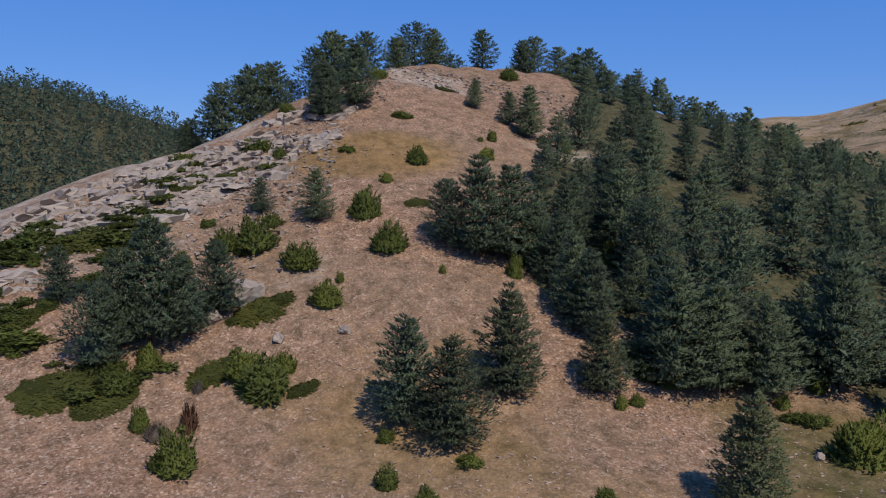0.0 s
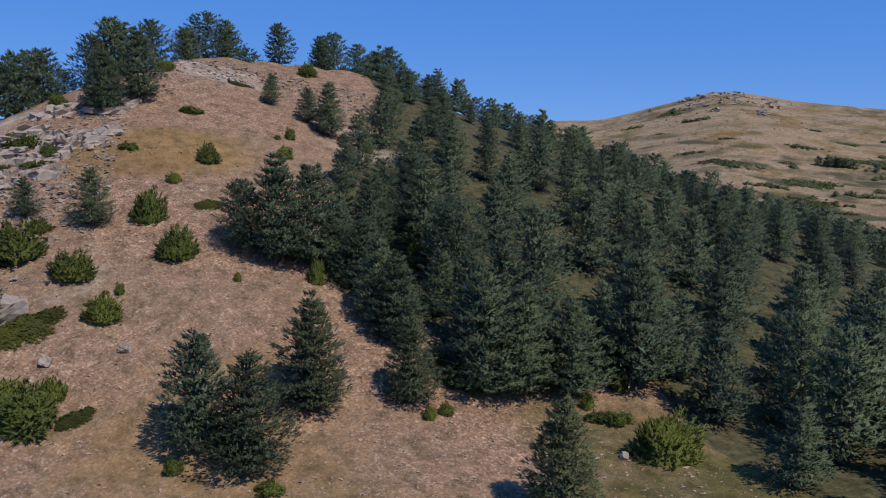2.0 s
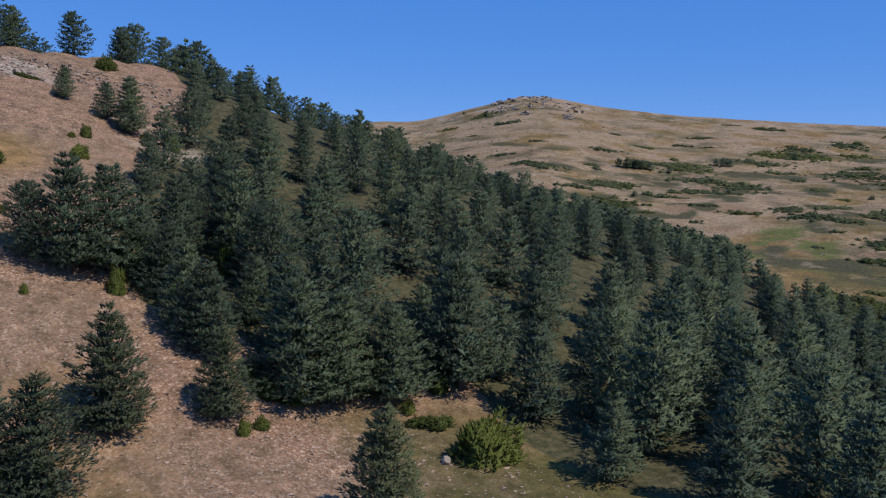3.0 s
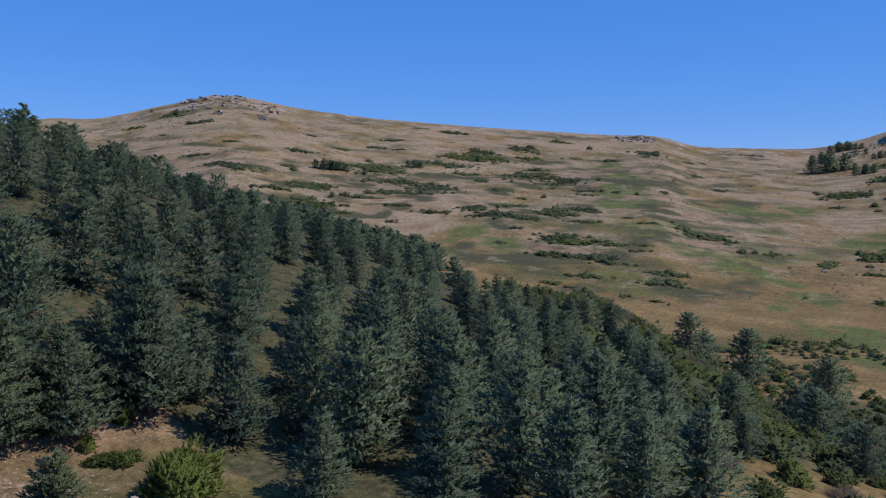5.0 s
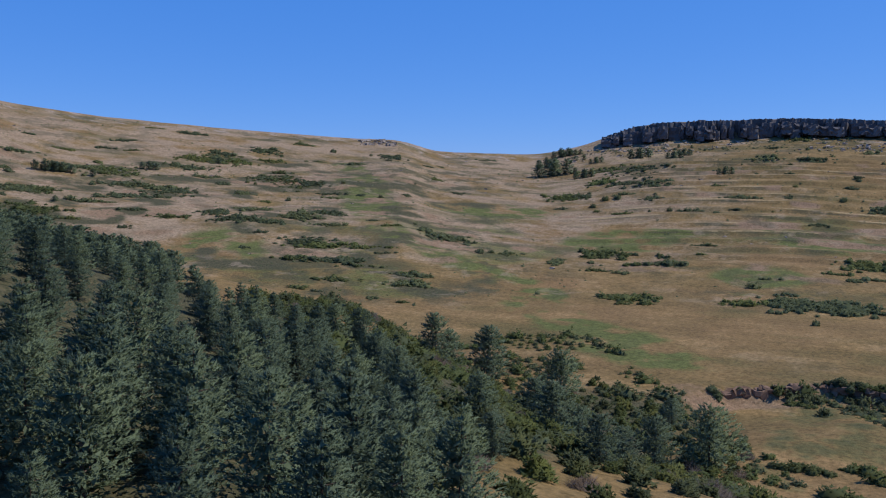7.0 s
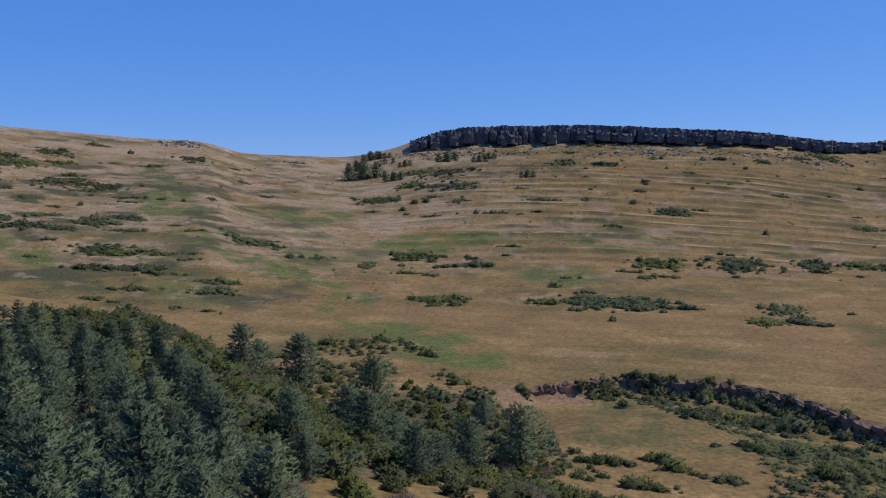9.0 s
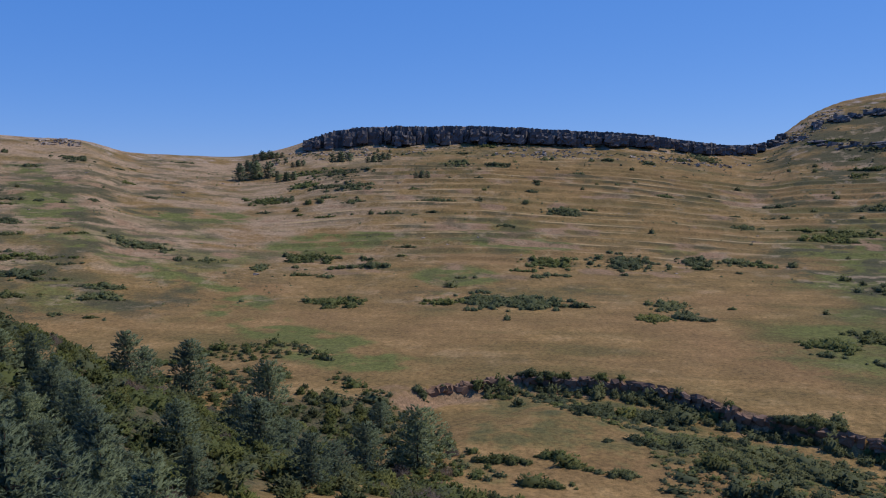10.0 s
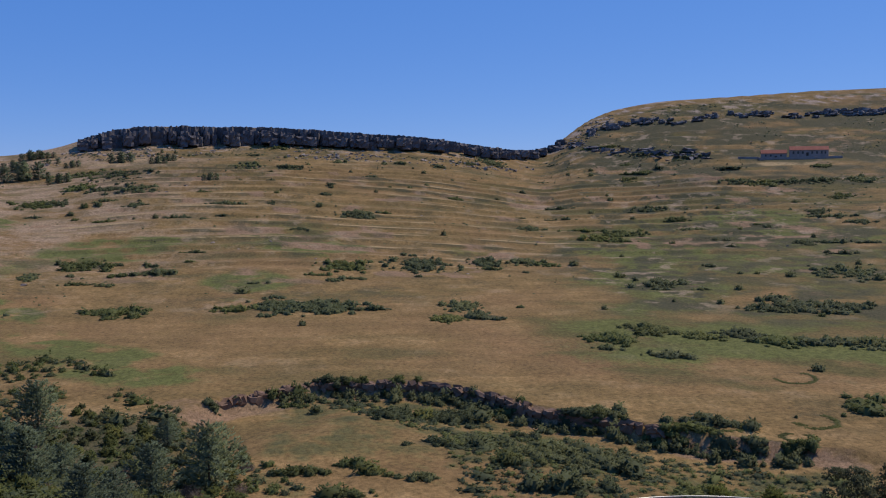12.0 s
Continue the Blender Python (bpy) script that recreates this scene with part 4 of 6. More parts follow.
# ---- pines of the knoll and the wood on its spur ----
# x, y, height
KNOLL_PINES = [
    (-1.9, 42.2, 5.7), (0.3, 40.6, 5.5), (3.4, 45.1, 5.9), (8.6, 46.0, 4.6), (13.1, 35.9, 5.3), (-16.4, 48.0, 7.5), (-18.2, 47.8, 5.8), (-18.8, 45.8, 4.6), (-13.5, 50.7, 4.7),
    (-15.0, 48.9, 4.8), (-23.2, 51.4, 3.6), (-9.1, 61.1, 3.8), (-13.4, 62.7, 2.7), (-10.9, 79.4, 5.4), (-8.4, 82.1, 6.4), (-11.1, 81.0, 4.0), (3.0, 86.4, 3.0), (8.0, 82.4, 5.1),
    (6.3, 84.5, 3.4),
]
EDGE_PINES = [
    (2.2, 57.8, 7.0), (4.5, 58.2, 6.8), (0.1, 59.0, 4.4), (7.4, 56.4, 5.0), (8.0, 52.9, 5.3), (8.7, 51.1, 5.4), (12.1, 54.9, 4.3), (12.9, 47.4, 7.0), (15.2, 47.7, 6.5),
    (18.0, 47.5, 5.8), (22.8, 48.6, 8.2), (6.3, 58.4, 4.6), (8.9, 61.7, 5.7), (12.5, 64.7, 6.4), (13.9, 57.7, 6.5),
]
CREST_PINES = [
    (-3.5, 105.3, 5.3), (-1.5, 107.4, 4.7), (-5.4, 103.3, 4.2), (4.8, 107.4, 4.9), (1.0, 113.5, 4.7), (11.5, 111.4, 5.4), (9.9, 109.3, 4.3), (16.4, 115.4, 4.5), (19.0, 113.3, 5.5),
    (26.6, 126.4, 3.7), (28.9, 129.4, 3.8), (24.7, 123.4, 4.0), (-19.3, 86.7, 5.5), (-18.3, 88.7, 5.2), (-21.6, 84.6, 5.2), (-25.2, 86.6, 3.1), (-26.0, 86.6, 2.8), (-16.9, 95.9, 3.7),
    (-11.7, 97.0, 6.3), (-20.1, 86.6, 4.9), (-17.4, 88.7, 5.0), (-22.9, 85.6, 4.5), (-13.8, 93.8, 5.5), (-12.1, 94.9, 6.5), (-8.8, 100.1, 5.6), (-5.8, 104.3, 4.3), (-1.0, 108.4, 4.4),
    (9.9, 110.4, 3.9), (14.5, 112.4, 4.8), (22.8, 119.3, 4.4), (17.5, 115.4, 4.8),
]
VALLEY_PINES = [
    (127.9, 75.6, 7.3), (168.5, 94.1, 7.2), (175.2, 88.8, 11.1), (74.3, 41.7, 4.3), (63.6, 35.4, 3.2), (170.4, 69.6, 9.8), (128.2, 58.1, 6.4), (99.5, 44.1, 6.5), (77.5, 31.3, 4.2),
    (137.6, 41.5, 7.6), (143.3, 34.3, 9.3), (89.0, 68.1, 4.1), (92.6, 67.1, 4.1), (65.0, 53.6, 3.7), (70.5, 50.4, 4.7), (58.3, 37.1, 3.0), (50.9, 41.6, 4.3), (54.9, 40.9, 4.3),
    (171.4, 46.9, 4.9), (135.3, 53.4, 5.8), (89.6, 32.8, 4.0), (49.9, 43.4, 3.3), (61.3, 46.5, 4.0), (69.6, 47.0, 3.2), (63.0, 54.7, 3.4),
]
FAR_PINES_0 = [
    (734, 287.2, 25.6), (791.3, 316, 16.2), (855, 325.3, 15.5), (860.2, 316.9, 11.2), (868.2, 309.3, 8.8), (827.1, 300.1, 8.4), (833.6, 293.4, 8.4), (804.3, 271.2, 10.4),
    (818.9, 232.7, 17.3), (805.4, 197, 12.4), (827.8, 193.1, 11.5), (877, 209.9, 6.1), (878.7, 197.8, 4.9), (694.7, 131.4, 10.5), (716.8, 252.7, 13.4), (746.1, 271.6, 8.6),
    (369.1, 490.6, 12.5), (373.1, 488.8, 10.9), (376.9, 484.6, 10.8), (388.2, 470.5, 7.5), (443.5, 479, 9.8), (309.8, 406.2, 5.5), (275.2, 376.7, 6.9), (510, 475.8, 8.5),
]
FAR_PINES_1 = [
    (376.3, 712, 8.8), (378.5, 764.5, 4.7),
]
many_pines(KNOLL_PINES[:5], PALE_PINES + NEAR_PINES[:1], "dark green pine standing alone on the stony slope", "pines on the open slope", 1.04)
many_pines(KNOLL_PINES[5:10], BROAD_PINES[:1] + NEAR_PINES, "dark green pine in a close clump on the slope", "pines on the open slope", 1.04)
many_pines(KNOLL_PINES[10:], NEAR_PINES, "dark green pine among low juniper on the slope", "pines on the open slope", 1.04)
many_pines(EDGE_PINES, NEAR_PINES + BROAD_PINES[:1], "tall dense pine at the edge of the wood", "pines of the wood", 1.04)
many_pines(CREST_PINES, ROUND_PINES, "dark pine on the crest of the knoll against the sky", "pines on the crest", 1.0)
many_pines(VALLEY_PINES, ROUND_PINES, "broad dark pine among scrub above the valley floor", "pines above the valley", 1.12)
for x, y, h in FAR_PINES_0 + FAR_PINES_1:
    crowd = [(x, y, 0.62 * h)] if h < 9 else [(x, y, 0.62 * h), (x - 0.30 * h, y + 0.42 * h, 0.5 * h), (x + 0.34 * h, y - 0.36 * h, 0.55 * h), (x + 0.5 * h, y + 0.2 * h, 0.45 * h)]
    many_pines(crowd, FAR_KINDS, "dark pine on the terraced slope below the cliff", "pines of the far slopes")

wood_rng = np.random.default_rng(5)
taken = [(x, y) for x, y, h in KNOLL_PINES + EDGE_PINES + CREST_PINES + VALLEY_PINES]
# small glades: x, y, radius
GLADES = [(14.4, 60.0, 2.2), (11.6, 52.6, 2.0), (43.0, 64.5, 3.0), (36.0, 41.0, 2.0)]
spots = sprinkle(wood_rng, SPUR_WOOD, 3.75, lambda x, y: all(math.hypot(x - u, y - v) > 2.6 for u, v in taken) and all(math.hypot(x - u, y - v) > w for u, v, w in GLADES))
spots.sort(key=lambda p: math.hypot(p[0] - 14, p[1] - 14))


def wood_height(x, y):
    return (6.4 - 2.6 * float(smooth(55, 110, math.hypot(x, y)))) * (0.70 + 0.50 * wood_rng.random())


for n, (x, y) in enumerate(spots[:160]):
    tree("pine_tree", WOOD_PINES[n % 5], x, y, wood_height(x, y), "slender dark pine of the dense wood on the spur", "pines of the wood")


def joined_pines(name, places, heights, seed, label, **shape):
    """Pines too far off to tell apart, in one mesh."""
    rng = np.random.default_rng(seed)
    kinds = [crown_of(seed + k, 10.0, low=0.08, round_top=k % 2 == 0, **shape) for k in range(4)]
    zs = height(np.array([p[0] for p in places]), np.array([p[1] for p in places]))
    shapes = []
    for n, ((x, y), h) in enumerate(zip(places, heights)):
        v, f, nn, _ = kinds[n % 4]
        a = rng.uniform(0, 6.283)
        c, s = math.cos(a), math.sin(a)
        spin = np.array(((c, s, 0), (-s, c, 0), (0, 0, 1)))
        shapes.append(((v * (h / 10)) @ spin + (x, y, zs[n]), f, nn @ spin))
    ob = new(name, leafy(name, *merged(*shapes), M_NEEDLE))
    return tagged(ob, label, "wood", kind="stuff")


rest = spots[160:]
joined_pines("pine_wood", rest, [wood_height(x, y) for x, y in rest], 20, "dense dark pine wood over the crest of the spur", spread=0.42, boughs=38, tufts=9, count=3, length=0.95, width=0.50)

hill_rng = np.random.default_rng(6)
WEST_WOOD = [(-290, 150), (-130, 120), (-85, 150), (-60, 200), (-55, 260), (-95, 370), (-150, 340), (-260, 270)]
west = sprinkle(hill_rng, WEST_WOOD, 3.5, tries=26000)
joined_pines("far_pine_wood", west, [6.0 * (0.75 + 0.5 * hill_rng.random()) for _ in west], 30, "dark pine wood covering the hill across the side valley", spread=0.46, boughs=14, tufts=3, count=1, length=1.8, width=1.2)


# ---- junipers, scrub and heath ----
def bush_shape(seed, tufts=60, count=3, length=0.15, width=0.07, up=0.5, loose=0.6, knobs=9, core=(6, 12), tall=0.78, fill=0.70):
    """A bush one metre wide and high: a knobbly mound set with shoots."""
    rng = np.random.default_rng(seed + 900)
    ways = unit(rng.normal(0, 1, (knobs, 3)) + (0, 0, 0.5))
    size, narrow = rng.uniform(0.12, 0.55, knobs), rng.uniform(6, 30, knobs)

    def reach(d):
        return 0.72 + (size * np.exp(narrow * (d @ ways.T - 1))).max(1)

    d = unit(rng.normal(0, 1, (tufts, 3)) * (1, 1, 0.8) + (0, 0, 0.35))
    d[:, 2] = np.abs(d[:, 2])
    form = np.array((0.44, 0.44, tall))
    shoots = blades(rng, d * form * reach(d)[:, None] * rng.uniform(0.62, 1.04, (tufts, 1)), d, count, length, width, up, loose)
    rings, around = core
    el = np.linspace(-0.25, 1.45, rings)
    a = np.arange(around) * 6.283185 / around
    dirs = np.stack([np.cos(el)[:, None] * np.cos(a), np.cos(el)[:, None] * np.sin(a), np.repeat(np.sin(el)[:, None], around, 1)], -1).reshape(-1, 3)
    far = reach(unit(dirs)) * fill * rng.uniform(0.86, 1.10, len(dirs))
    _, f, _ = lathe(np.ones((rings, around)), el, around)
    v, f, n = merged(shoots, (dirs * form * far[:, None], f, unit(dirs + (0, 0, 0.4))))
    return v, f, n


def bush_meshes(name, mat, seeds, **shape):
    return [leafy(name, *bush_shape(s, **shape), mat) for s in seeds]


K_JUNIPER = bush_meshes("juniper", M_JUNIPER, (1, 2, 3, 4), tufts=760, count=3, length=0.13, width=0.045, up=0.9, knobs=22, core=(6, 12), fill=0.66)
K_MAT = bush_meshes("mat", M_MAT, (5, 6, 7), tufts=480, count=4, length=0.14, width=0.055, up=0.9, knobs=24, core=(7, 18), tall=0.7)
K_SCRUB = bush_meshes("scrub", M_SCRUB, (8, 9, 10), tufts=150, count=3, length=0.19, width=0.105, knobs=14, core=(4, 8), fill=0.6)
K_DARK = bush_meshes("dark_scrub", M_DARKSCRUB, (11, 12, 13), tufts=150, count=3, length=0.19, width=0.105, knobs=14, core=(4, 8), fill=0.6)
K_FAR_DARK = bush_meshes("far_dark_scrub", M_DARKSCRUB, (21, 22, 23, 24), tufts=80, count=2, length=0.17, width=0.11, loose=0.9, knobs=12, core=(4, 8), fill=0.72)
K_FAR_SCRUB = bush_meshes("far_scrub", M_SCRUB, (25, 26), tufts=80, count=2, length=0.17, width=0.11, loose=0.9, knobs=12, core=(4, 8), fill=0.72)
K_FAR = K_FAR_DARK + K_FAR_SCRUB
K_TWIG = bush_meshes("twigs", M_GREY, (14,), tufts=160, count=4, length=0.40, width=0.022, up=1.2, core=(3, 5), tall=0.6)
K_RUST = bush_meshes("withered", M_RUST, (15,), tufts=160, count=4, length=0.30, width=0.04, up=1.2, core=(4, 6))


def stems_shape():
    tv, tf = [], []
    for i in range(7):
        a, w = i * 0.9, 0.012
        e = np.array((0.26 * math.cos(a), 0.26 * math.sin(a), 0.42 + 0.03 * i))
        k = len(tv)
        tv += [(w, 0, -0.05), (-w, w, -0.05), (-w, -w, -0.05), tuple(e)]
        tf += [(k, k + 1, k + 3), (k + 1, k + 2, k + 3), (k + 2, k, k + 3)]
    return mesh_of("stems", tv, tf, M_BARK)


STEMS = stems_shape()


def shrub(me, x, y, w, h, label, group, name="juniper_bush", category="bush"):
    if me in K_FAR:
        ob = new(name, me)
    else:
        ob = new(name)
        ob.empty_display_size = 0.3
        part("foliage", me, ob)
        part("stems", STEMS, ob)
    turn = pose(0, 0, 0, 0, 0, (x * 53.1 + y * 17.9) % 360)
    if w > 1.6 * h:
        up = Vector((float(height(x - 0.5, y) - height(x + 0.5, y)), float(height(x, y - 0.5) - height(x, y + 0.5)), 1.0)).normalized()
        turn = Vector((0, 0, 1)).rotation_difference(up).to_matrix().to_4x4() @ turn
    ob.matrix_basis = Matrix.Translation((x, y, float(height(x, y)) - 0.03 * h)) @ turn @ Matrix.Diagonal((w, w, h, 1))
    return tagged(ob, label, category, group)


def joined_bushes(name, spots, sizes, kinds, mat, rng, flat):
    """Low bushes grown into one another, in one mesh."""
    zs = height(np.array([p[0] for p in spots]), np.array([p[1] for p in spots]))
    shapes = []
    for n, (x, y) in enumerate(spots):
        w = rng.uniform(*sizes) * (1.0 + 0.8 * (rng.random() > 0.85))
        a = rng.uniform(0, 6.283)
        v, f, nn = kinds[n % len(kinds)]
        c, s = math.cos(a), math.sin(a)
        spin = np.array(((c, s, 0), (-s, c, 0), (0, 0, 1)))
        shapes.append(((v * (w * rng.uniform(0.8, 1.7), w, w * flat * rng.uniform(0.7, 1.3))) @ spin + (x, y, zs[n] - 0.05 * w), f, nn @ spin))
    return new(name, leafy(name, *merged(*shapes), mat))


PATCH_KINDS = [bush_shape(120 + k, tufts=40, count=1, length=0.22, width=0.17, up=0.6, loose=0.9, knobs=10, core=(3, 7), fill=0.80) for k in range(6)]


GULLY_KINDS = [bush_shape(160 + k, tufts=64, count=2, length=0.18, width=0.11, up=0.6, loose=0.8, knobs=12, core=(4, 8), fill=0.78) for k in range(5)]
JUNIPER_KINDS = [bush_shape(140 + k, tufts=170, count=3, length=0.17, width=0.08, up=0.9, knobs=18, core=(5, 10), fill=0.66) for k in range(4)]


def thicket(rows, kinds, label, group, name, seed, grow=1.0, mats=(), shapes=PATCH_KINDS):
    """Each row is a bush: x, y, width, height; a wide one is a clump grown together."""
    rng = np.random.default_rng(seed)
    for x, y, w, h in rows:
        if w < 1.9 * h or not mats:
            shrub(kinds[int(rng.integers(len(kinds)))], x, y, w * grow, min(h, 5.0) * grow, label, group, name)
        else:
            patch(x, y, w, 0.5 * w, label, name, rng, mats, shapes, 0.55)


def patch(x, y, w, deep, label, name, rng, mats, shapes=PATCH_KINDS, flat=0.5):
    """Scrub grown together over an uneven oval, thin towards its edges."""
    cx, cy, half, half_deep = patch_of(x, y, w, deep)
    a = math.atan2(cx - PIVOT[0], cy - PIVOT[1])
    size = min(2.5, 1.0 + 0.06 * w, 0.45 * w, 1.1 * deep + 0.6)
    spots = []
    for _ in range(int(min(140, max(10, 11.0 * half * half_deep / size ** 2)))):
        q, e = min(1.35, 0.62 * abs(rng.normal(0, 1)) + 0.12), rng.uniform(0, 6.283)
        u, v = half * q * math.cos(e), 1.35 * half_deep * q * math.sin(e)
        px, py = cx + u * math.cos(a) + v * math.sin(a), cy - u * math.sin(a) + v * math.cos(a)
        if value_noise(np.array(px / (2.4 * size)), np.array(py / (2.4 * size)), 14) < -0.34 + 0.24 * (q > 0.8):
            continue
        spots.append((px, py))
    if not spots:
        spots = [(cx, cy)]
    ob = joined_bushes(name.replace("shrub", "thicket"), spots, (0.7 * size, 2.0 * size), shapes, mats[int(rng.integers(len(mats)))], rng, flat)
    return tagged(ob, label.replace("bush", "scrub patch"), "bush", kind="stuff")


def patches(rows, label, name, seed, mats, flat=0.5, shapes=PATCH_KINDS):
    rng = np.random.default_rng(seed)
    for x, y, w, deep in rows:
        patch(x, y, w, deep, label, name, rng, mats, shapes, flat)


thicket(JUNIPERS_0 + JUNIPERS_1 + JUNIPERS_2, K_JUNIPER, "yellow-green juniper bush on the stony slope", "junipers of the slope", "juniper_shrub", 1, 1.12, (M_JUNIPER,), JUNIPER_KINDS)
for n, (x, y, w, h) in enumerate(MATS_0):
    for du, dv, size in ((0, 0, 0.8), (0.32, 0.12, 0.5), (-0.3, -0.08, 0.55)):
        a = math.atan2(x - PIVOT[0], y - PIVOT[1])
        shrub(K_MAT[n % 2], x + w * (du * math.cos(a) + dv * math.sin(a)), y + w * (dv * math.cos(a) - du * math.sin(a)), w * size, 0.42 * h * (0.6 + 0.4 * size), "low spreading mat of olive juniper on scree", "juniper mats", "juniper_mat")
patches(FLANK_MATS_0, "low olive mat of juniper bush between limestone ledges", "juniper_shrub", 16, (M_JUNIPER,), 0.26, JUNIPER_KINDS)
thicket(MEADOW_BUSHES_0 + MEADOW_BUSHES_1 + MEADOW_BUSHES_2, K_FAR_DARK + K_FAR_SCRUB[:1], "dark green bush on the dry meadow", "meadow bushes", "meadow_shrub", 3)
patches(MEADOW_PATCHES_0 + MEADOW_PATCHES_1 + MEADOW_PATCHES_2 + MEADOW_PATCHES_3 + MEADOW_PATCHES_4 + MEADOW_PATCHES_5, "dark green bush thicket on the dry meadow", "meadow_shrub", 13, (M_DARKSCRUB, M_DARKSCRUB, M_SCRUB), 0.55)
thicket(HEATH_BUSHES_0, K_FAR_DARK, "dark bush on the heath slope", "heath bushes", "heath_shrub", 4)
patches(HEATH_PATCHES_0 + HEATH_PATCHES_1 + HEATH_PATCHES_2 + HEATH_PATCHES_3, "low dark bush heath on the far slope", "heath_shrub", 14, (M_DARKSCRUB, M_DARKSCRUB, M_SCRUB), 0.42)
thicket(GULLY_BUSHES_0, K_FAR_DARK + K_FAR_SCRUB, "tangled green bush in the dry gully", "gully bushes", "gully_shrub", 5)
patches(GULLY_PATCHES_0 + GULLY_PATCHES_1, "tangled green bush thicket in the dry gully", "gully_shrub", 15, (M_DARKSCRUB, M_SCRUB), 0.6, GULLY_KINDS)
shrub(K_TWIG[0], -13.9, 40.6, 1.6, 1.5, "bare grey twiggy bush beside a juniper", "withered bushes", "bare_bush")
shrub(K_RUST[0], -12.6, 41.4, 1.3, 1.9, "withered rust-brown juniper on the slope", "withered bushes", "withered_bush")
shrub(K_TWIG[0], -13.0, 44.6, 0.8, 1.0, "bare grey twiggy bush on scree", "withered bushes", "bare_bush")

# scrub between the wood and the valley floor
scrub_rng = np.random.default_rng(8)
SCRUB_LAND = [(44, 30), (60, 24), (90, 18), (112, 14), (140, 26), (168, 34), (182, 48), (196, 66), (180, 96), (150, 110), (118, 104), (86, 80), (72, 60), (60, 42)]
for x, y in sprinkle(scrub_rng, SCRUB_LAND, 3.3, lambda x, y: value_noise(np.array(x / 13), np.array(y / 13), 3) > -0.16, 2600):
    k = scrub_rng.random()
    me, label = (K_SCRUB[int(k * 30) % 3], "olive green scrub bush above the valley") if k < 0.62 else (K_DARK[int(k * 30) % 3], "dark green scrub bush above the valley") if k < 0.9 else (K_TWIG[0], "grey leafless scrub bush above the valley")
    w = scrub_rng.uniform(2.0, 4.4)
    shrub(me, x, y, w, w * scrub_rng.uniform(0.45, 0.75), label, "scrub above the valley", "scrub_bush")


def strewn(name, spots, mat, sizes, seed, label, tufts, count, flat, category="heath", core=(4, 7)):
    """Low bushes beyond counting, in one mesh."""
    kinds = [bush_shape(seed + k, tufts=tufts, count=count, length=0.18, width=0.11, up=0.3, loose=0.9, core=core, knobs=6, fill=0.66) for k in range(5)]
    return tagged(joined_bushes(name, spots, sizes, kinds, mat, np.random.default_rng(seed), flat), label, category, kind="stuff")


def polar_spots(rng, n, az, s, keep):
    """Places on the far slopes between two azimuths and two heights on the slope."""
    grid, rows = far_table()
    out = []
    a, t = rng.uniform(*az, n * 4), np.sqrt(rng.uniform(s[0] ** 2, s[1] ** 2, n * 4))
    rv, rc = np.interp(a, grid, rows[0]), np.interp(a, grid, rows[1])
    r = rv + (rc - rv) * t
    x, y = PIVOT[0] + r * np.sin(np.radians(a)), PIVOT[1] + r * np.cos(np.radians(a))
    ok = keep(x, y, a, t)
    return list(zip(x[ok][:n].tolist(), y[ok][:n].tolist()))


heath_rng = np.random.default_rng(12)


def heath_keep(x, y, a, t):
    return heath_noise(x, y) + 0.08 * smooth(0.6, 0.3, t) > 0.11


def dot_keep(x, y, a, t):
    return fractal(x, y, 70, 3, 61) + 0.35 * heath_rng.random(x.shape) > 0.18


strewn("heath", polar_spots(heath_rng, 6000, (16, 70), (0.04, 0.86), heath_keep), M_DARKSCRUB, (0.7, 2.2), 40, "low dark heath in patches over the far slope", 4, 1, 0.30, core=(3, 6))
strewn("heath_scatter", polar_spots(heath_rng, 2600, (16, 72), (0.03, 0.98), dot_keep), M_DARKSCRUB, (0.6, 2.2), 41, "single low bushes scattered over the far slope", 6, 1, 0.55, core=(3, 6))
strewn("slope_bushes", polar_spots(heath_rng, 2000, (66, 126), (0.06, 0.98), dot_keep), M_DARKSCRUB, (0.6, 2.6), 42, "single dark bushes scattered over the terraced slope", 6, 1, 0.6, core=(3, 6))
terrace_spots = polar_spots(heath_rng, 2600, (68, 122), (0.16, 0.94), lambda x, y, a, t: (np.abs(terrace(x, y) - 0.88) < 0.05) & (fractal(x, y, 34, 3, 65) > 0.02))
strewn("terrace_scrub", terrace_spots, M_DARKSCRUB, (0.6, 1.9), 49, "low dark scrub along the old terrace walls", 5, 1, 0.5, core=(3, 6))
hill_spots = polar_spots(heath_rng, 1000, (103, 126), (0.35, 0.97), lambda x, y, a, t: fractal(x, y, 60, 3, 63) > -0.05)
strewn("hill_bushes", hill_spots, M_DARKSCRUB, (0.9, 3.6), 46, "dark bushes scattered over the bare far hill", 6, 1, 0.6, core=(3, 6))
foot_spots = polar_spots(heath_rng, 620, (70, 113), (0.86, 0.962), lambda x, y, a, t: fractal(np.radians(a) * 16, t * 26, 1.0, 3, 64) > 0.02)
strewn("cliff_foot_scrub", foot_spots, M_DARKSCRUB, (1.6, 5.0), 47, "dark green scrub along the foot of the cliff", 10, 2, 0.5)
valley_spots = [(x, y) for x, y in sprinkle(heath_rng, [(60, 38), (96, 22), (140, 20), (176, 36), (204, 62), (232, 76), (250, 92), (236, 112), (190, 116), (150, 112), (110, 98), (84, 72)], 2.1, tries=6500) if value_noise(np.array(x / 12), np.array(y / 12), 7) > -0.2]
strewn("olive_scrub", valley_spots[::2], M_SCRUB, (1.6, 3.8), 50, "dense olive scrub below the wood", 64, 2, 0.6)
strewn("green_scrub", valley_spots[1::2], M_DARKSCRUB, (1.5, 3.6), 51, "dense dark green scrub below the wood", 64, 2, 0.6)
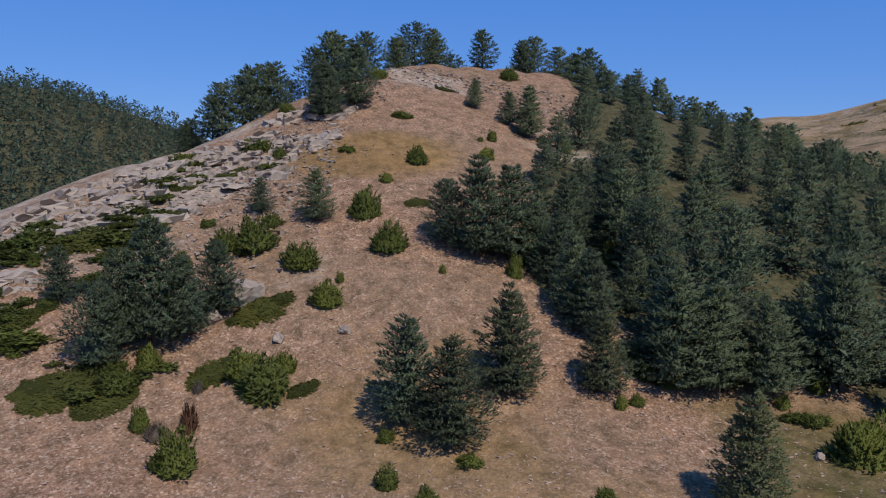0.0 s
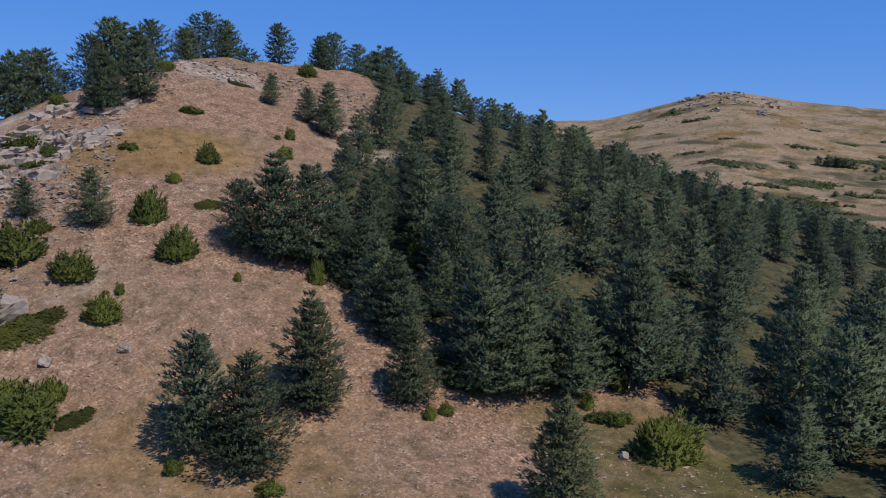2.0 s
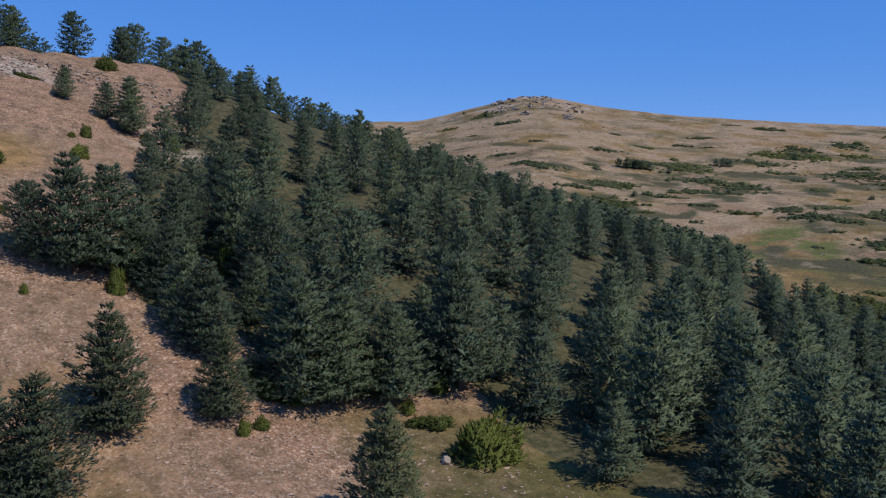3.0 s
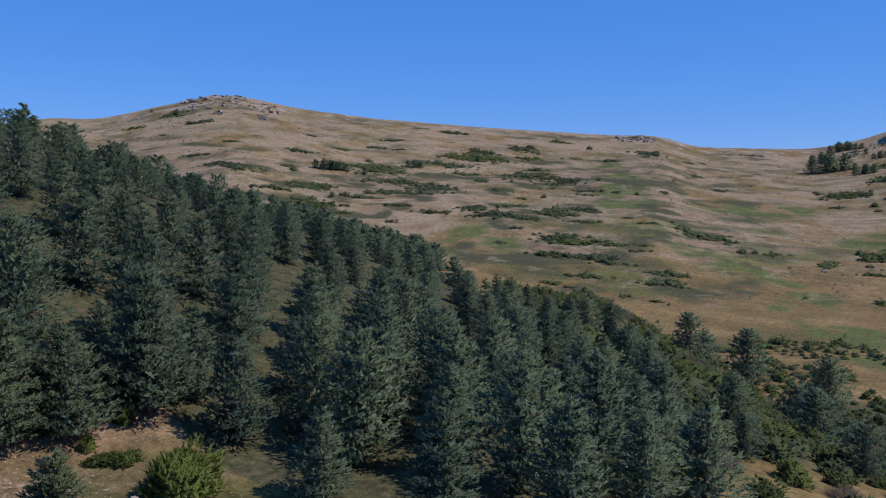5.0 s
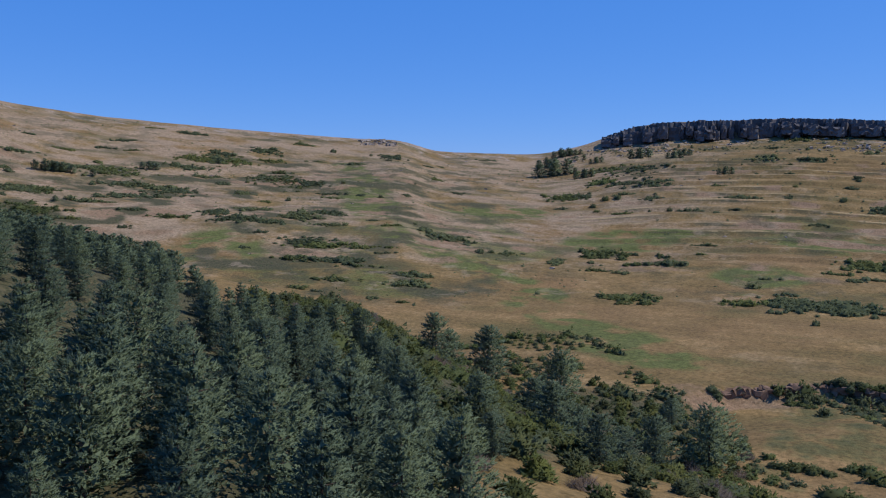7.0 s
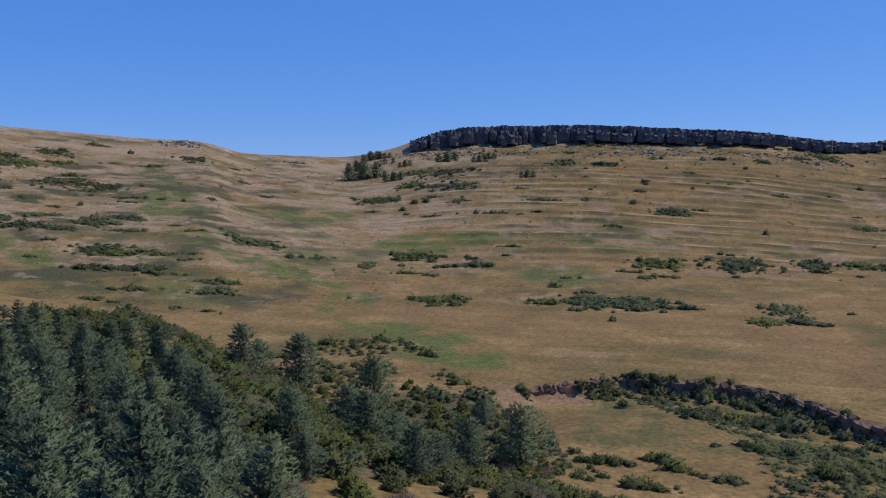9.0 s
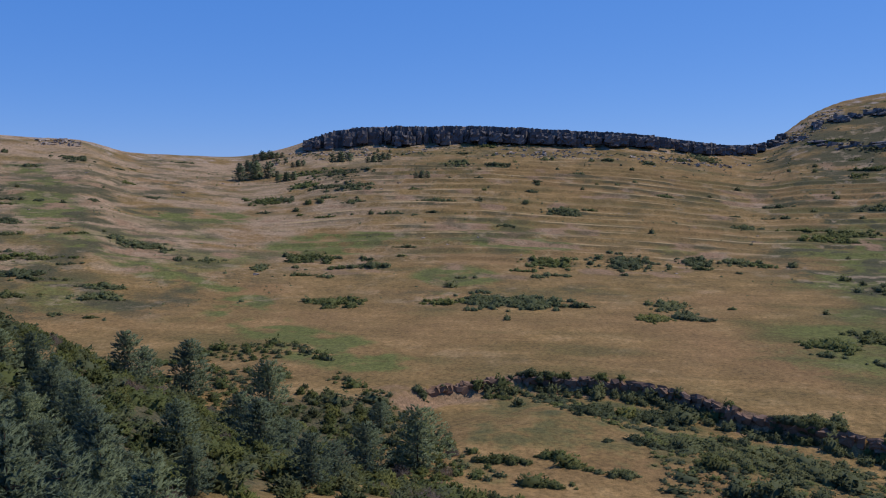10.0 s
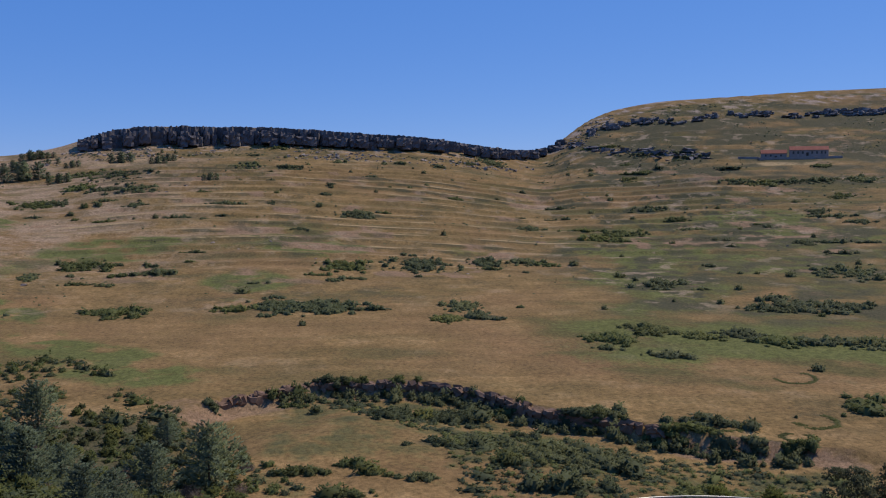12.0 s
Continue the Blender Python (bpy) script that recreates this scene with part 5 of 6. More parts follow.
floor_spots = [(x, y) for x, y in sprinkle(heath_rng, [(112, -8), (170, -2), (205, 20), (204, 2), (190, -13), (174, -24), (164, -38), (158, -50), (146, -70), (112, -60), (104, -30)], 1.5, tries=5200) if value_noise(np.array(x / 9), np.array(y / 9), 5) > -0.2]
strewn("gully_thicket", floor_spots[1::2], M_DARKSCRUB, (1.6, 3.8), 48, "dark low thicket on the floor of the gully", 30, 2, 0.36)
strewn("gully_scrub", floor_spots[::2], M_SCRUB, (1.4, 3.4), 43, "dense low scrub on the floor of the gully", 30, 2, 0.38)
bank_spots = []
for (x0, y0), (x1, y1) in zip(GULLY[3:], GULLY[4:13]):
    for _ in range(int(math.hypot(x1 - x0, y1 - y0) * 1.5)):
        f, off = heath_rng.random(), 0.6 + 4.5 * heath_rng.random() ** 1.5
        a = math.atan2(y1 - y0, x1 - x0)
        bank_spots.append((x0 + f * (x1 - x0) + off * math.sin(a), y0 + f * (y1 - y0) - off * math.cos(a)))
strewn("bank_scrub", bank_spots, M_DARKSCRUB, (1.4, 3.4), 52, "dark scrub grown up along the foot of the bank", 70, 2, 0.85)
tuft_spots = [(x, y) for x, y in sprinkle(heath_rng, [(84, -6), (112, 2), (116, -16), (112, -42), (84, -50)], 0.8, tries=4500)]
strewn("dry_grass", tuft_spots, M_GRASS, (0.5, 1.1), 44, "pale straw-coloured tall grass on the bank", 20, 2, 0.8, "grass", core=(2, 3))
slope_spots = [(x, y) for x, y in sprinkle(heath_rng, [(-26, 34), (26, 30), (24, 46), (8, 50), (-8, 80), (-14, 76), (-22, 50)], 0.9, tries=3500)]
strewn("slope_grass", slope_spots, M_GRASS, (0.10, 0.28), 45, "short dry grass tufts between the stones", 10, 1, 0.7, "grass", core=(2, 3))


def broadleaf(x, y, h, spread, seed, label):
    rng = np.random.default_rng(seed)
    root = new("willow_tree")
    tv, tf = stem(h, 0.03, (0.02, 0.01), 0.7)
    part("trunk", mesh_of("trunk", tv, tf, M_BARK, False), root)
    cs, os_ = [], []
    for i in range(26):
        a, d, f = rng.uniform(0, 6.283), spread * math.sqrt(rng.random()), rng.uniform(0.3, 0.88)
        c = np.array((math.cos(a) * d * (1.15 - 0.6 * f), math.sin(a) * d * (1.15 - 0.6 * f), f * h))
        n = unit(rng.normal(0, 1, (70, 3)) + (0, 0, 0.2))
        cs.append(c + n * rng.uniform(0.7, 1.3) * (1, 1, 0.8))
        os_.append(n)
    part("crown", leafy("crown", *blades(rng, np.concatenate(cs), np.concatenate(os_), 4, 0.42, 0.16, -0.1, 0.8), M_WILLOW), root)
    root.matrix_basis = pose(x, y, float(height(x, y)), 0, 0, 40 * seed)
    return tagged(root, label, "tree", "willows by the road")


broadleaf(124.5, -57.0, 8.6, 4.6, 1, "grey-green willow with a full rounded crown")
broadleaf(125.0, -66.0, 8.2, 4.6, 2, "grey-green willow with a full rounded crown")

shrub(K_JUNIPER[0], 137.5, -44.0, 5.0, 2.6, "fresh green bush beside the road", "roadside bushes", "roadside_bush")
shrub(K_JUNIPER[1], 136.0, -52.4, 4.6, 2.4, "fresh green bush beside the road", "roadside bushes", "roadside_bush")


def grass_ring(cx, cy, across, along, seed):
    """A broken ring of rank dark grass, as fungi leave on a pasture."""
    rng = np.random.default_rng(seed)
    a = math.atan2(cx - PIVOT[0], cy - PIVOT[1])
    gap, spots = rng.uniform(0.3, 2.4), []
    for e in np.linspace(gap, 5.9, 200):
        q = 0.9 + rng.normal(0, 0.05)
        u, v = across * q * math.cos(e + 1.6), along * q * math.sin(e + 1.6)
        spots.append((cx + u * math.cos(a) + v * math.sin(a), cy - u * math.sin(a) + v * math.cos(a)))
    kinds = [bush_shape(seed + k, tufts=14, count=1, length=0.18, width=0.1, core=(3, 6), knobs=6, fill=0.85) for k in range(3)]
    ob = joined_bushes("grass_ring", spots, (0.8, 1.7), kinds, M_MAT, rng, 0.16)
    return tagged(ob, "broken ring of dark rank grass on the pasture", "grass", "rings of rank grass")


for n, (cx, cy, across, along) in enumerate(RINGS):
    grass_ring(cx, cy, across, along, 200 + 10 * n)


# ---- rocks ----
def block_shape(seed, cuts=(2, 2, 2), jitter=0.12):
    """A unit block with broken faces."""
    rng = np.random.default_rng(seed + 300)
    nx, ny, nz = cuts
    index, verts, faces = {}, [], []

    def vert(i, j, k):
        if (i, j, k) not in index:
            p = np.array((i / nx - 0.5, j / ny - 0.5, k / nz - 0.5))
            soft = 1 - 0.05 * (np.abs(p) > 0.45).sum()
            index[(i, j, k)] = len(verts)
            verts.append(p * soft + rng.normal(0, jitter, 3) / np.array((nx, ny, nz)))
        return index[(i, j, k)]

    for i in range(nx):
        for j in range(ny):
            faces += [(vert(i, j, nz), vert(i + 1, j, nz), vert(i + 1, j + 1, nz), vert(i, j + 1, nz)), (vert(i, j, 0), vert(i, j + 1, 0), vert(i + 1, j + 1, 0), vert(i + 1, j, 0))]
    for i in range(nx):
        for k in range(nz):
            faces += [(vert(i, 0, k), vert(i + 1, 0, k), vert(i + 1, 0, k + 1), vert(i, 0, k + 1)), (vert(i, ny, k), vert(i, ny, k + 1), vert(i + 1, ny, k + 1), vert(i + 1, ny, k))]
    for j in range(ny):
        for k in range(nz):
            faces += [(vert(0, j, k), vert(0, j, k + 1), vert(0, j + 1, k + 1), vert(0, j + 1, k)), (vert(nx, j, k), vert(nx, j + 1, k), vert(nx, j + 1, k + 1), vert(nx, j, k + 1))]
    return np.array(verts), np.array(faces)


SLABS = [mesh_of("stone", *block_shape(s, (4, 2, 2), 0.20), M_LIME) for s in range(6)]
CRAGS = [mesh_of("rock_column", *block_shape(20 + s, (4, 1, 4), 0.09), M_GREYROCK if s == 5 else M_DARKROCK) for s in range(6)]
HILL_CRAGS = [mesh_of("rock_column", *block_shape(50 + s, (5, 2, 3), 0.15), M_GREYROCK) for s in range(6)]
CLODS = [mesh_of("clod", *block_shape(30 + s, (2, 2, 2), 0.26), M_EARTH) for s in range(4)]

# limestone ledges along the western shoulder of the knoll
rock_rng = np.random.default_rng(15)
LEDGE_LAND = [
    (-40, 58), (-33, 63), (-26, 71), (-19, 77), (-14, 83), (-8.5, 83), (-9.5, 74), (-13, 68), (-19, 63),
    (-25, 56), (-26, 50), (-26, 44), (-34, 40), (-40, 46),
]
OUTCROPS = [(-36, 59), (-31, 62), (-30, 54), (-26, 68), (-24, 61), (-20, 73), (-19, 66), (-15, 77), (-13, 71), (-11, 80), (-29, 46), (-34, 51)]
roots = []
for x, y in OUTCROPS:
    o = new("rock_outcrop")
    o.matrix_basis = pose(x, y, float(height(x, y)))
    roots.append(tagged(o, "weathered pale limestone ledges on the hillside", "rock", "limestone outcrops"))
count = [0] * len(roots)
for x, y in sprinkle(rock_rng, LEDGE_LAND, 0.72, lambda x, y: value_noise(np.array(x / 5.0), np.array(y / 2.2), 9) + 0.5 * value_noise(np.array(x / 1.7), np.array(y / 1.0), 19) > -0.10, 7000):
    n = int(np.argmin([math.hypot(x - u, y - v) for u, v in OUTCROPS]))
    if count[n] >= 95:
        continue
    count[n] += 1
    o = part("stone", SLABS[int(rock_rng.integers(6))], roots[n])
    size = 0.7 + 1.9 * rock_rng.random() ** 1.6
    tall = rock_rng.uniform(0.40, 0.95)
    level = round((float(height(x, y)) + 0.10) / 0.45) * 0.45
    m = pose(x, y, level - 0.36 * tall + rock_rng.normal(0, 0.04), rock_rng.normal(3, 4), rock_rng.normal(-3, 4), 18 + rock_rng.normal(0, 16)) @ Matrix.Diagonal((size, size * rock_rng.uniform(0.6, 1.0), tall, 1))
    o.matrix_basis = roots[n].matrix_basis.inverted() @ m


def boulder(x, y, size, seed, label, squash=0.8, mat=M_LIME):
    ob = new("boulder", mesh_of("boulder", *block_shape(60 + seed, (4, 4, 4), 0.16), mat))
    ob.matrix_basis = pose(x, y, float(height(x, y)) + 0.25 * size * squash, seed * 13, seed * 7, seed * 50) @ Matrix.Diagonal((size, size * 0.85, size * squash, 1))
    return tagged(ob, label, "rock", "boulders")


boulder(-12.2, 52.2, 1.9, 1, "rounded grey limestone boulder beside a juniper mat")
boulder(-9.5, 48.6, 0.7, 2, "small pale boulder on scree")
boulder(-5.8, 49.3, 0.6, 3, "small pale boulder on scree")
boulder(-13.6, 50.2, 0.8, 4, "small pale boulder on scree")
boulder(18.4, 41.3, 0.45, 5, "small pale boulder in dry grass")


def rubble(name, spots, sizes, mat, seed, label):
    """Loose stones beyond counting, in one mesh."""
    rng = np.random.default_rng(seed)
    kinds = [block_shape(80 + k, (1, 1, 1), 0.3) for k in range(6)]
    zs = height(np.array([p[0] for p in spots]), np.array([p[1] for p in spots]))
    vs, fs, base = [], [], 0
    for n, (x, y) in enumerate(spots):
        v, f = kinds[n % 6]
        w = sizes[0] + (sizes[1] - sizes[0]) * rng.random() ** 3
        a = rng.uniform(0, 6.283)
        v = v * (w, w * rng.uniform(0.5, 0.9), w * rng.uniform(0.2, 0.5))
        vs.append(np.stack([x + math.cos(a) * v[:, 0] - math.sin(a) * v[:, 1], y + math.sin(a) * v[:, 0] + math.cos(a) * v[:, 1], zs[n] + v[:, 2] + 0.06 * w], 1))
        fs.append(f + base)
        base += len(v)
    return tagged(new(name, mesh_of(name, np.concatenate(vs), np.concatenate(fs), mat)), label, "stones", kind="stuff")


SLOPE = [(-34, 40), (-20, 32), (24, 30), (22, 46), (8, 52), (7, 70), (13, 84), (14, 98), (2, 101), (-10, 95), (-16, 78), (-30, 62)]
loose = rock_rng.uniform((-34, 30), (24, 101), (26000, 2))
loose = loose[inside(SLOPE, loose[:, 0], loose[:, 1])]
loose = loose[fractal(loose[:, 0], loose[:, 1], 11, 3, 33) + 0.7 * rock_rng.random(len(loose)) > 0.28]
rubble("scree", [tuple(p) for p in loose.tolist()], (0.05, 0.22), M_STONE, 5, "loose pink and grey stones strewn down the slope")
rim = [p for p in loose.tolist() if p[1] > 84 or (p[0] < -9 and p[1] > 55)]
rubble("rim_scree", [(x + 0.2, y - 0.2) for x, y in rim], (0.12, 0.5), M_LIME, 6, "pale limestone rubble below the crest")

# the dark rim of the tableland
cliff = tagged(new("cliff"), "long dark rock cliff along the rim of the tableland", "cliff", kind="structure")
edge_az, edge_rows = far_table()
az = 72.4
while az < 102.8:
    rc = float(np.interp(az, edge_az, edge_rows[1]))
    tall = float(cliff_height(az))
    wide = rock_rng.uniform(2.6, 6.5)
    bay = 3.0 * math.sin(az * 2.3) + 2.0 * math.sin(az * 5.1)
    crest_z = float(height(PIVOT[0] + rc * math.sin(radians(az)), PIVOT[1] + rc * math.cos(radians(az))))
    for tier, (r_off, top) in enumerate(((0.985, 1.0), (0.975, 0.62), (0.966, 0.30))):
        if tier and rock_rng.random() < 0.45:
            continue
        r = rc * r_off + bay + rock_rng.normal(0, 0.8)
        x, y = PIVOT[0] + r * math.sin(radians(az)), PIVOT[1] + r * math.cos(radians(az))
        high = (tall * top + 7.0) * rock_rng.uniform(0.9, 1.0)
        top_z = crest_z - (1 - top) * tall + rock_rng.normal(0.0, 0.30 + 0.6 * tier)
        o = part("rock_column", CRAGS[int(rock_rng.integers(6))], cliff)
        o.matrix_basis = pose(x, y, top_z - high / 2, rock_rng.normal(0, 2), rock_rng.normal(0, 2), -az + rock_rng.normal(0, 9)) @ Matrix.Diagonal((wide * 2.0, rock_rng.uniform(6, 11), high, 1))
    az += math.degrees(wide / rc)

upper_cliff = tagged(new("upper_cliff"), "broken dark rock band across the far hill", "cliff", kind="structure")
az = 104.6
while az < 127:
    for tier in (0, 1):
        at = float(np.interp(az, [104, 107, 111, 113, 116, 127], [0.925, 0.915, 0.905, 0.925, 0.90, 0.895])) - 0.010 * tier + 0.004 * math.sin(az * 1.7)
        if rock_rng.random() < 0.2 + 0.2 * tier + 0.35 * (111.5 < az < 113.5):
            continue
        rc = float(np.interp(az, edge_az, edge_rows[1])) * (at + rock_rng.normal(0, 0.002))
        x, y = PIVOT[0] + rc * math.sin(radians(az)), PIVOT[1] + rc * math.cos(radians(az))
        high = rock_rng.uniform(2.6, 7.5) * (0.75 + 0.3 * math.sin(az * 0.9 + tier))
        o = part("rock_column", HILL_CRAGS[int(rock_rng.integers(6))], upper_cliff)
        o.matrix_basis = pose(x, y, float(height(x, y)) + 0.10 * high, rock_rng.normal(-6, 5), rock_rng.normal(0, 4), -az + rock_rng.normal(0, 14)) @ Matrix.Diagonal((rock_rng.uniform(6, 15), 12.0, high, 1))
    az += rock_rng.uniform(0.22, 0.5)
crag_az = rock_rng.uniform(102.0, 112.0, 300)
crag_r = np.interp(crag_az, [102, 103, 104.7, 106.5, 110, 112], [1055, 1042, 965, 945, 916, 905]) + rock_rng.normal(0, 8, 300)
crag_line = list(zip((PIVOT[0] + crag_r * np.sin(np.radians(crag_az))).tolist(), (PIVOT[1] + crag_r * np.cos(np.radians(crag_az))).tolist()))
rubble("crag_line", crag_line, (1.5, 9.0), M_GREYROCK, 10, "broken grey crags below the far hill")

# pale rocks on the far slopes
far_rocks = polar_spots(rock_rng, 1100, (70, 106), (0.84, 0.97), lambda x, y, a, t: fractal(x, y, 40, 3, 81) > -0.05)
rubble("far_rocks", far_rocks, (0.8, 4.6), M_LIME, 7, "fallen pale rocks below the cliff")
peak_rocks = polar_spots(rock_rng, 160, (27.5, 34), (0.88, 0.97), lambda x, y, a, t: fractal(x, y, 30, 3, 82) > -0.1) + polar_spots(rock_rng, 130, (29.7, 33.9), (0.815, 0.85), lambda x, y, a, t: fractal(np.radians(a) * 40, t * 3, 1.0, 2, 84) > -0.12) + polar_spots(rock_rng, 110, (56.2, 58.6), (0.92, 0.985), lambda x, y, a, t: t > 0) + polar_spots(rock_rng, 60, (28, 32), (0.97, 1.0), lambda x, y, a, t: t > 0)
rubble("peak_rocks", peak_rocks, (1.2, 6.0), M_LIME, 8, "pale limestone crags on the bare far hill")
slope_rocks = polar_spots(rock_rng, 260, (20, 126), (0.15, 0.9), lambda x, y, a, t: fractal(x, y, 60, 3, 83) > 0.15)
rubble("slope_rocks", slope_rocks, (0.6, 2.6), M_LIME, 9, "single pale rocks lying on the dry slopes")

# the cut bank of the gully
bank = tagged(new("gully_bank"), "crumbling brown earth bank along the dry gully", "bank", kind="structure")
for (x0, y0), (x1, y1) in zip(GULLY[2:], GULLY[3:11]):
    n = int(math.hypot(x1 - x0, y1 - y0) / 1.6)
    for i in range(n):
        f = (i + rock_rng.random()) / n
        a = math.atan2(y1 - y0, x1 - x0)
        x, y = x0 + f * (x1 - x0) - 0.3 * math.sin(a), y0 + f * (y1 - y0) + 0.3 * math.cos(a)
        o = part("clod", CLODS[int(rock_rng.integers(4))], bank)
        high = rock_rng.uniform(1.2, 2.8)
        o.matrix_basis = pose(x, y, -5.9 - high / 2 + rock_rng.normal(0, 0.3), rock_rng.normal(0, 8), rock_rng.normal(0, 8), math.degrees(a)) @ Matrix.Diagonal((rock_rng.uniform(1.6, 3.4), rock_rng.uniform(1.2, 2.2), high, 1))


# ---- the farm on the far slope ----
M_WALL = stony("rubble_wall", [(0.3, (0.24, 0.20, 0.18)), (0.6, (0.36, 0.31, 0.275)), (0.75, (0.48, 0.42, 0.37))], 1.0)
M_TILE = stony("red_roof_tiles", [(0.3, (0.24, 0.075, 0.045)), (0.6, (0.40, 0.13, 0.08)), (0.8, (0.50, 0.19, 0.12))], 1.2)
M_WOODWORK, _n, _l, _b = material("dark_woodwork")
_b.inputs["Base Color"].default_value, _b.inputs["Roughness"].default_value = (0.06, 0.045, 0.035, 1), 0.8
M_PANE, _n, _l, _b = material("window_glass")
_b.inputs["Base Color"].default_value, _b.inputs["Roughness"].default_value = (0.03, 0.035, 0.04, 1), 0.1
M_ZINC = stony("galvanised_steel", [(0.3, (0.42, 0.43, 0.44)), (0.7, (0.62, 0.63, 0.64))], 0.5, 0.4, 0.05)
M_ZINC.node_tree.nodes["Principled BSDF"].inputs["Metallic"].default_value = 0.7


def box(x0, x1, y0, y1, z0, z1):
    v = [(x, y, z) for x in (x0, x1) for y in (y0, y1) for z in (z0, z1)]
    return np.array(v), np.array([(0, 1, 3, 2), (4, 6, 7, 5), (0, 4, 5, 1), (2, 3, 7, 6), (0, 2, 6, 4), (1, 5, 7, 3)])


def boxes(rows):
    vs, fs, base = [], [], 0
    for row in rows:
        v, f = box(*row)
        vs.append(v)
        fs.append(f + base)
        base += 8
    return np.concatenate(vs), np.concatenate(fs)


def farmhouse(m, long, deep, wall, rise, openings, label):
    """A stone house with a gabled tile roof; its openings go through the front wall."""
    root = new("farmhouse")
    t = 0.7
    xs, cut = -long / 2, []
    for cx, w, z0, z1 in openings:
        cut += [(xs, cx - w / 2, 0, t, -4, wall), (cx - w / 2, cx + w / 2, 0, t, -4, z0), (cx - w / 2, cx + w / 2, 0, t, z1, wall)]
        xs = cx + w / 2
    cut += [(xs, long / 2, 0, t, -4, wall), (-long / 2, long / 2, deep - t, deep, -4, wall), (-long / 2, -long / 2 + t, t, deep - t, -4, wall), (long / 2 - t, long / 2, t, deep - t, -4, wall)]
    part("wall", mesh_of("wall", *boxes(cut), M_WALL), root)
    for side in (-1, 1):
        x0, x1 = (-long / 2, -long / 2 + t) if side < 0 else (long / 2 - t, long / 2)
        v = np.array([(x0, 0, wall), (x0, deep, wall), (x0, deep / 2, wall + rise), (x1, 0, wall), (x1, deep, wall), (x1, deep / 2, wall + rise)])
        part("gable", mesh_of("gable", v, [(0, 2, 1), (3, 4, 5), (0, 3, 5, 2), (1, 2, 5, 4), (0, 1, 4, 3)], M_WALL, False), root)
    roof = new("roof")
    roof.parent = root
    n = int(long / 1.1)
    for i in range(n):
        x0, x1 = -long / 2 - 0.5 + (long + 1) * i / n, -long / 2 - 0.5 + (long + 1) * (i + 1) / n
        for a, b in ((-0.7, deep / 2), (deep + 0.7, deep / 2)):
            za, lift = wall - 0.7 * 2 * rise / deep, 0.12 + 0.06 * (i % 2)
            v = np.array([(x0, a, za), (x1, a, za), (x1, b, wall + rise), (x0, b, wall + rise), (x0, a, za + lift), (x1, a, za + lift), (x1, b, wall + rise + lift), (x0, b, wall + rise + lift)])
            o = part("roof_slab", mesh_of("roof_slab", v, np.array([(0, 1, 2, 3), (4, 7, 6, 5), (0, 4, 5, 1), (2, 6, 7, 3), (0, 3, 7, 4), (1, 5, 6, 2)]), M_TILE), roof)
    for cx, w, z0, z1 in openings:
        if z0 > 0.5:
            o = part("window", mesh_of("window", *boxes([(cx - w / 2, cx - w / 2 + 0.12, 0.3, 0.45, z0, z1), (cx + w / 2 - 0.12, cx + w / 2, 0.3, 0.45, z0, z1), (cx - 0.06, cx + 0.06, 0.3, 0.45, z0, z1), (cx - w / 2, cx + w / 2, 0.3, 0.45, z1 - 0.12, z1)]), M_WOODWORK), root)
            part("pane", mesh_of("pane", *box(cx - w / 2, cx + w / 2, 0.46, 0.5, z0, z1), M_PANE), o)
        else:
            part("door", mesh_of("door", *box(cx - w / 2, cx + w / 2, 0.35, 0.45, z0, z1), M_WOODWORK), root)
    root.matrix_basis = m
    return tagged(root, label, "house", "farm buildings")


FARM = (798.0, -389.0)
farm_az = math.degrees(math.atan2(FARM[0] - 11, FARM[1] - 10))
facing = Matrix.Translation((*FARM, float(height(*FARM)) + 0.6)) @ pose(0, 0, 0, 0, 0, -farm_az) @ Matrix.Scale(0.91, 4)
farmhouse(facing @ pose(-17, 4, -0.5, 0, 0, 4), 25, 10, 6.0, 3.4, [(-8, 1.6, 2.4, 4.4), (-3, 1.6, 2.4, 4.4), (2, 2.2, 0.2, 3.2), (7, 1.6, 2.4, 4.4)], "low stone farmhouse with a red tiled roof")
farmhouse(facing @ pose(17, 2, 2.0, 0, 0, 4), 37, 11, 6.6, 3.6, [(-15, 1.8, 2.2, 5.0), (-10.5, 1.8, 2.2, 5.0), (-6, 1.8, 2.2, 5.0), (-1.5, 2.4, 0.2, 3.6), (3, 1.8, 2.2, 5.0), (7.5, 1.8, 2.2, 5.0), (12, 1.8, 2.2, 5.0), (15.5, 1.4, 2.2, 5.0)], "long stone farm building with a red tiled roof and windows")
yard = new("yard_wall")
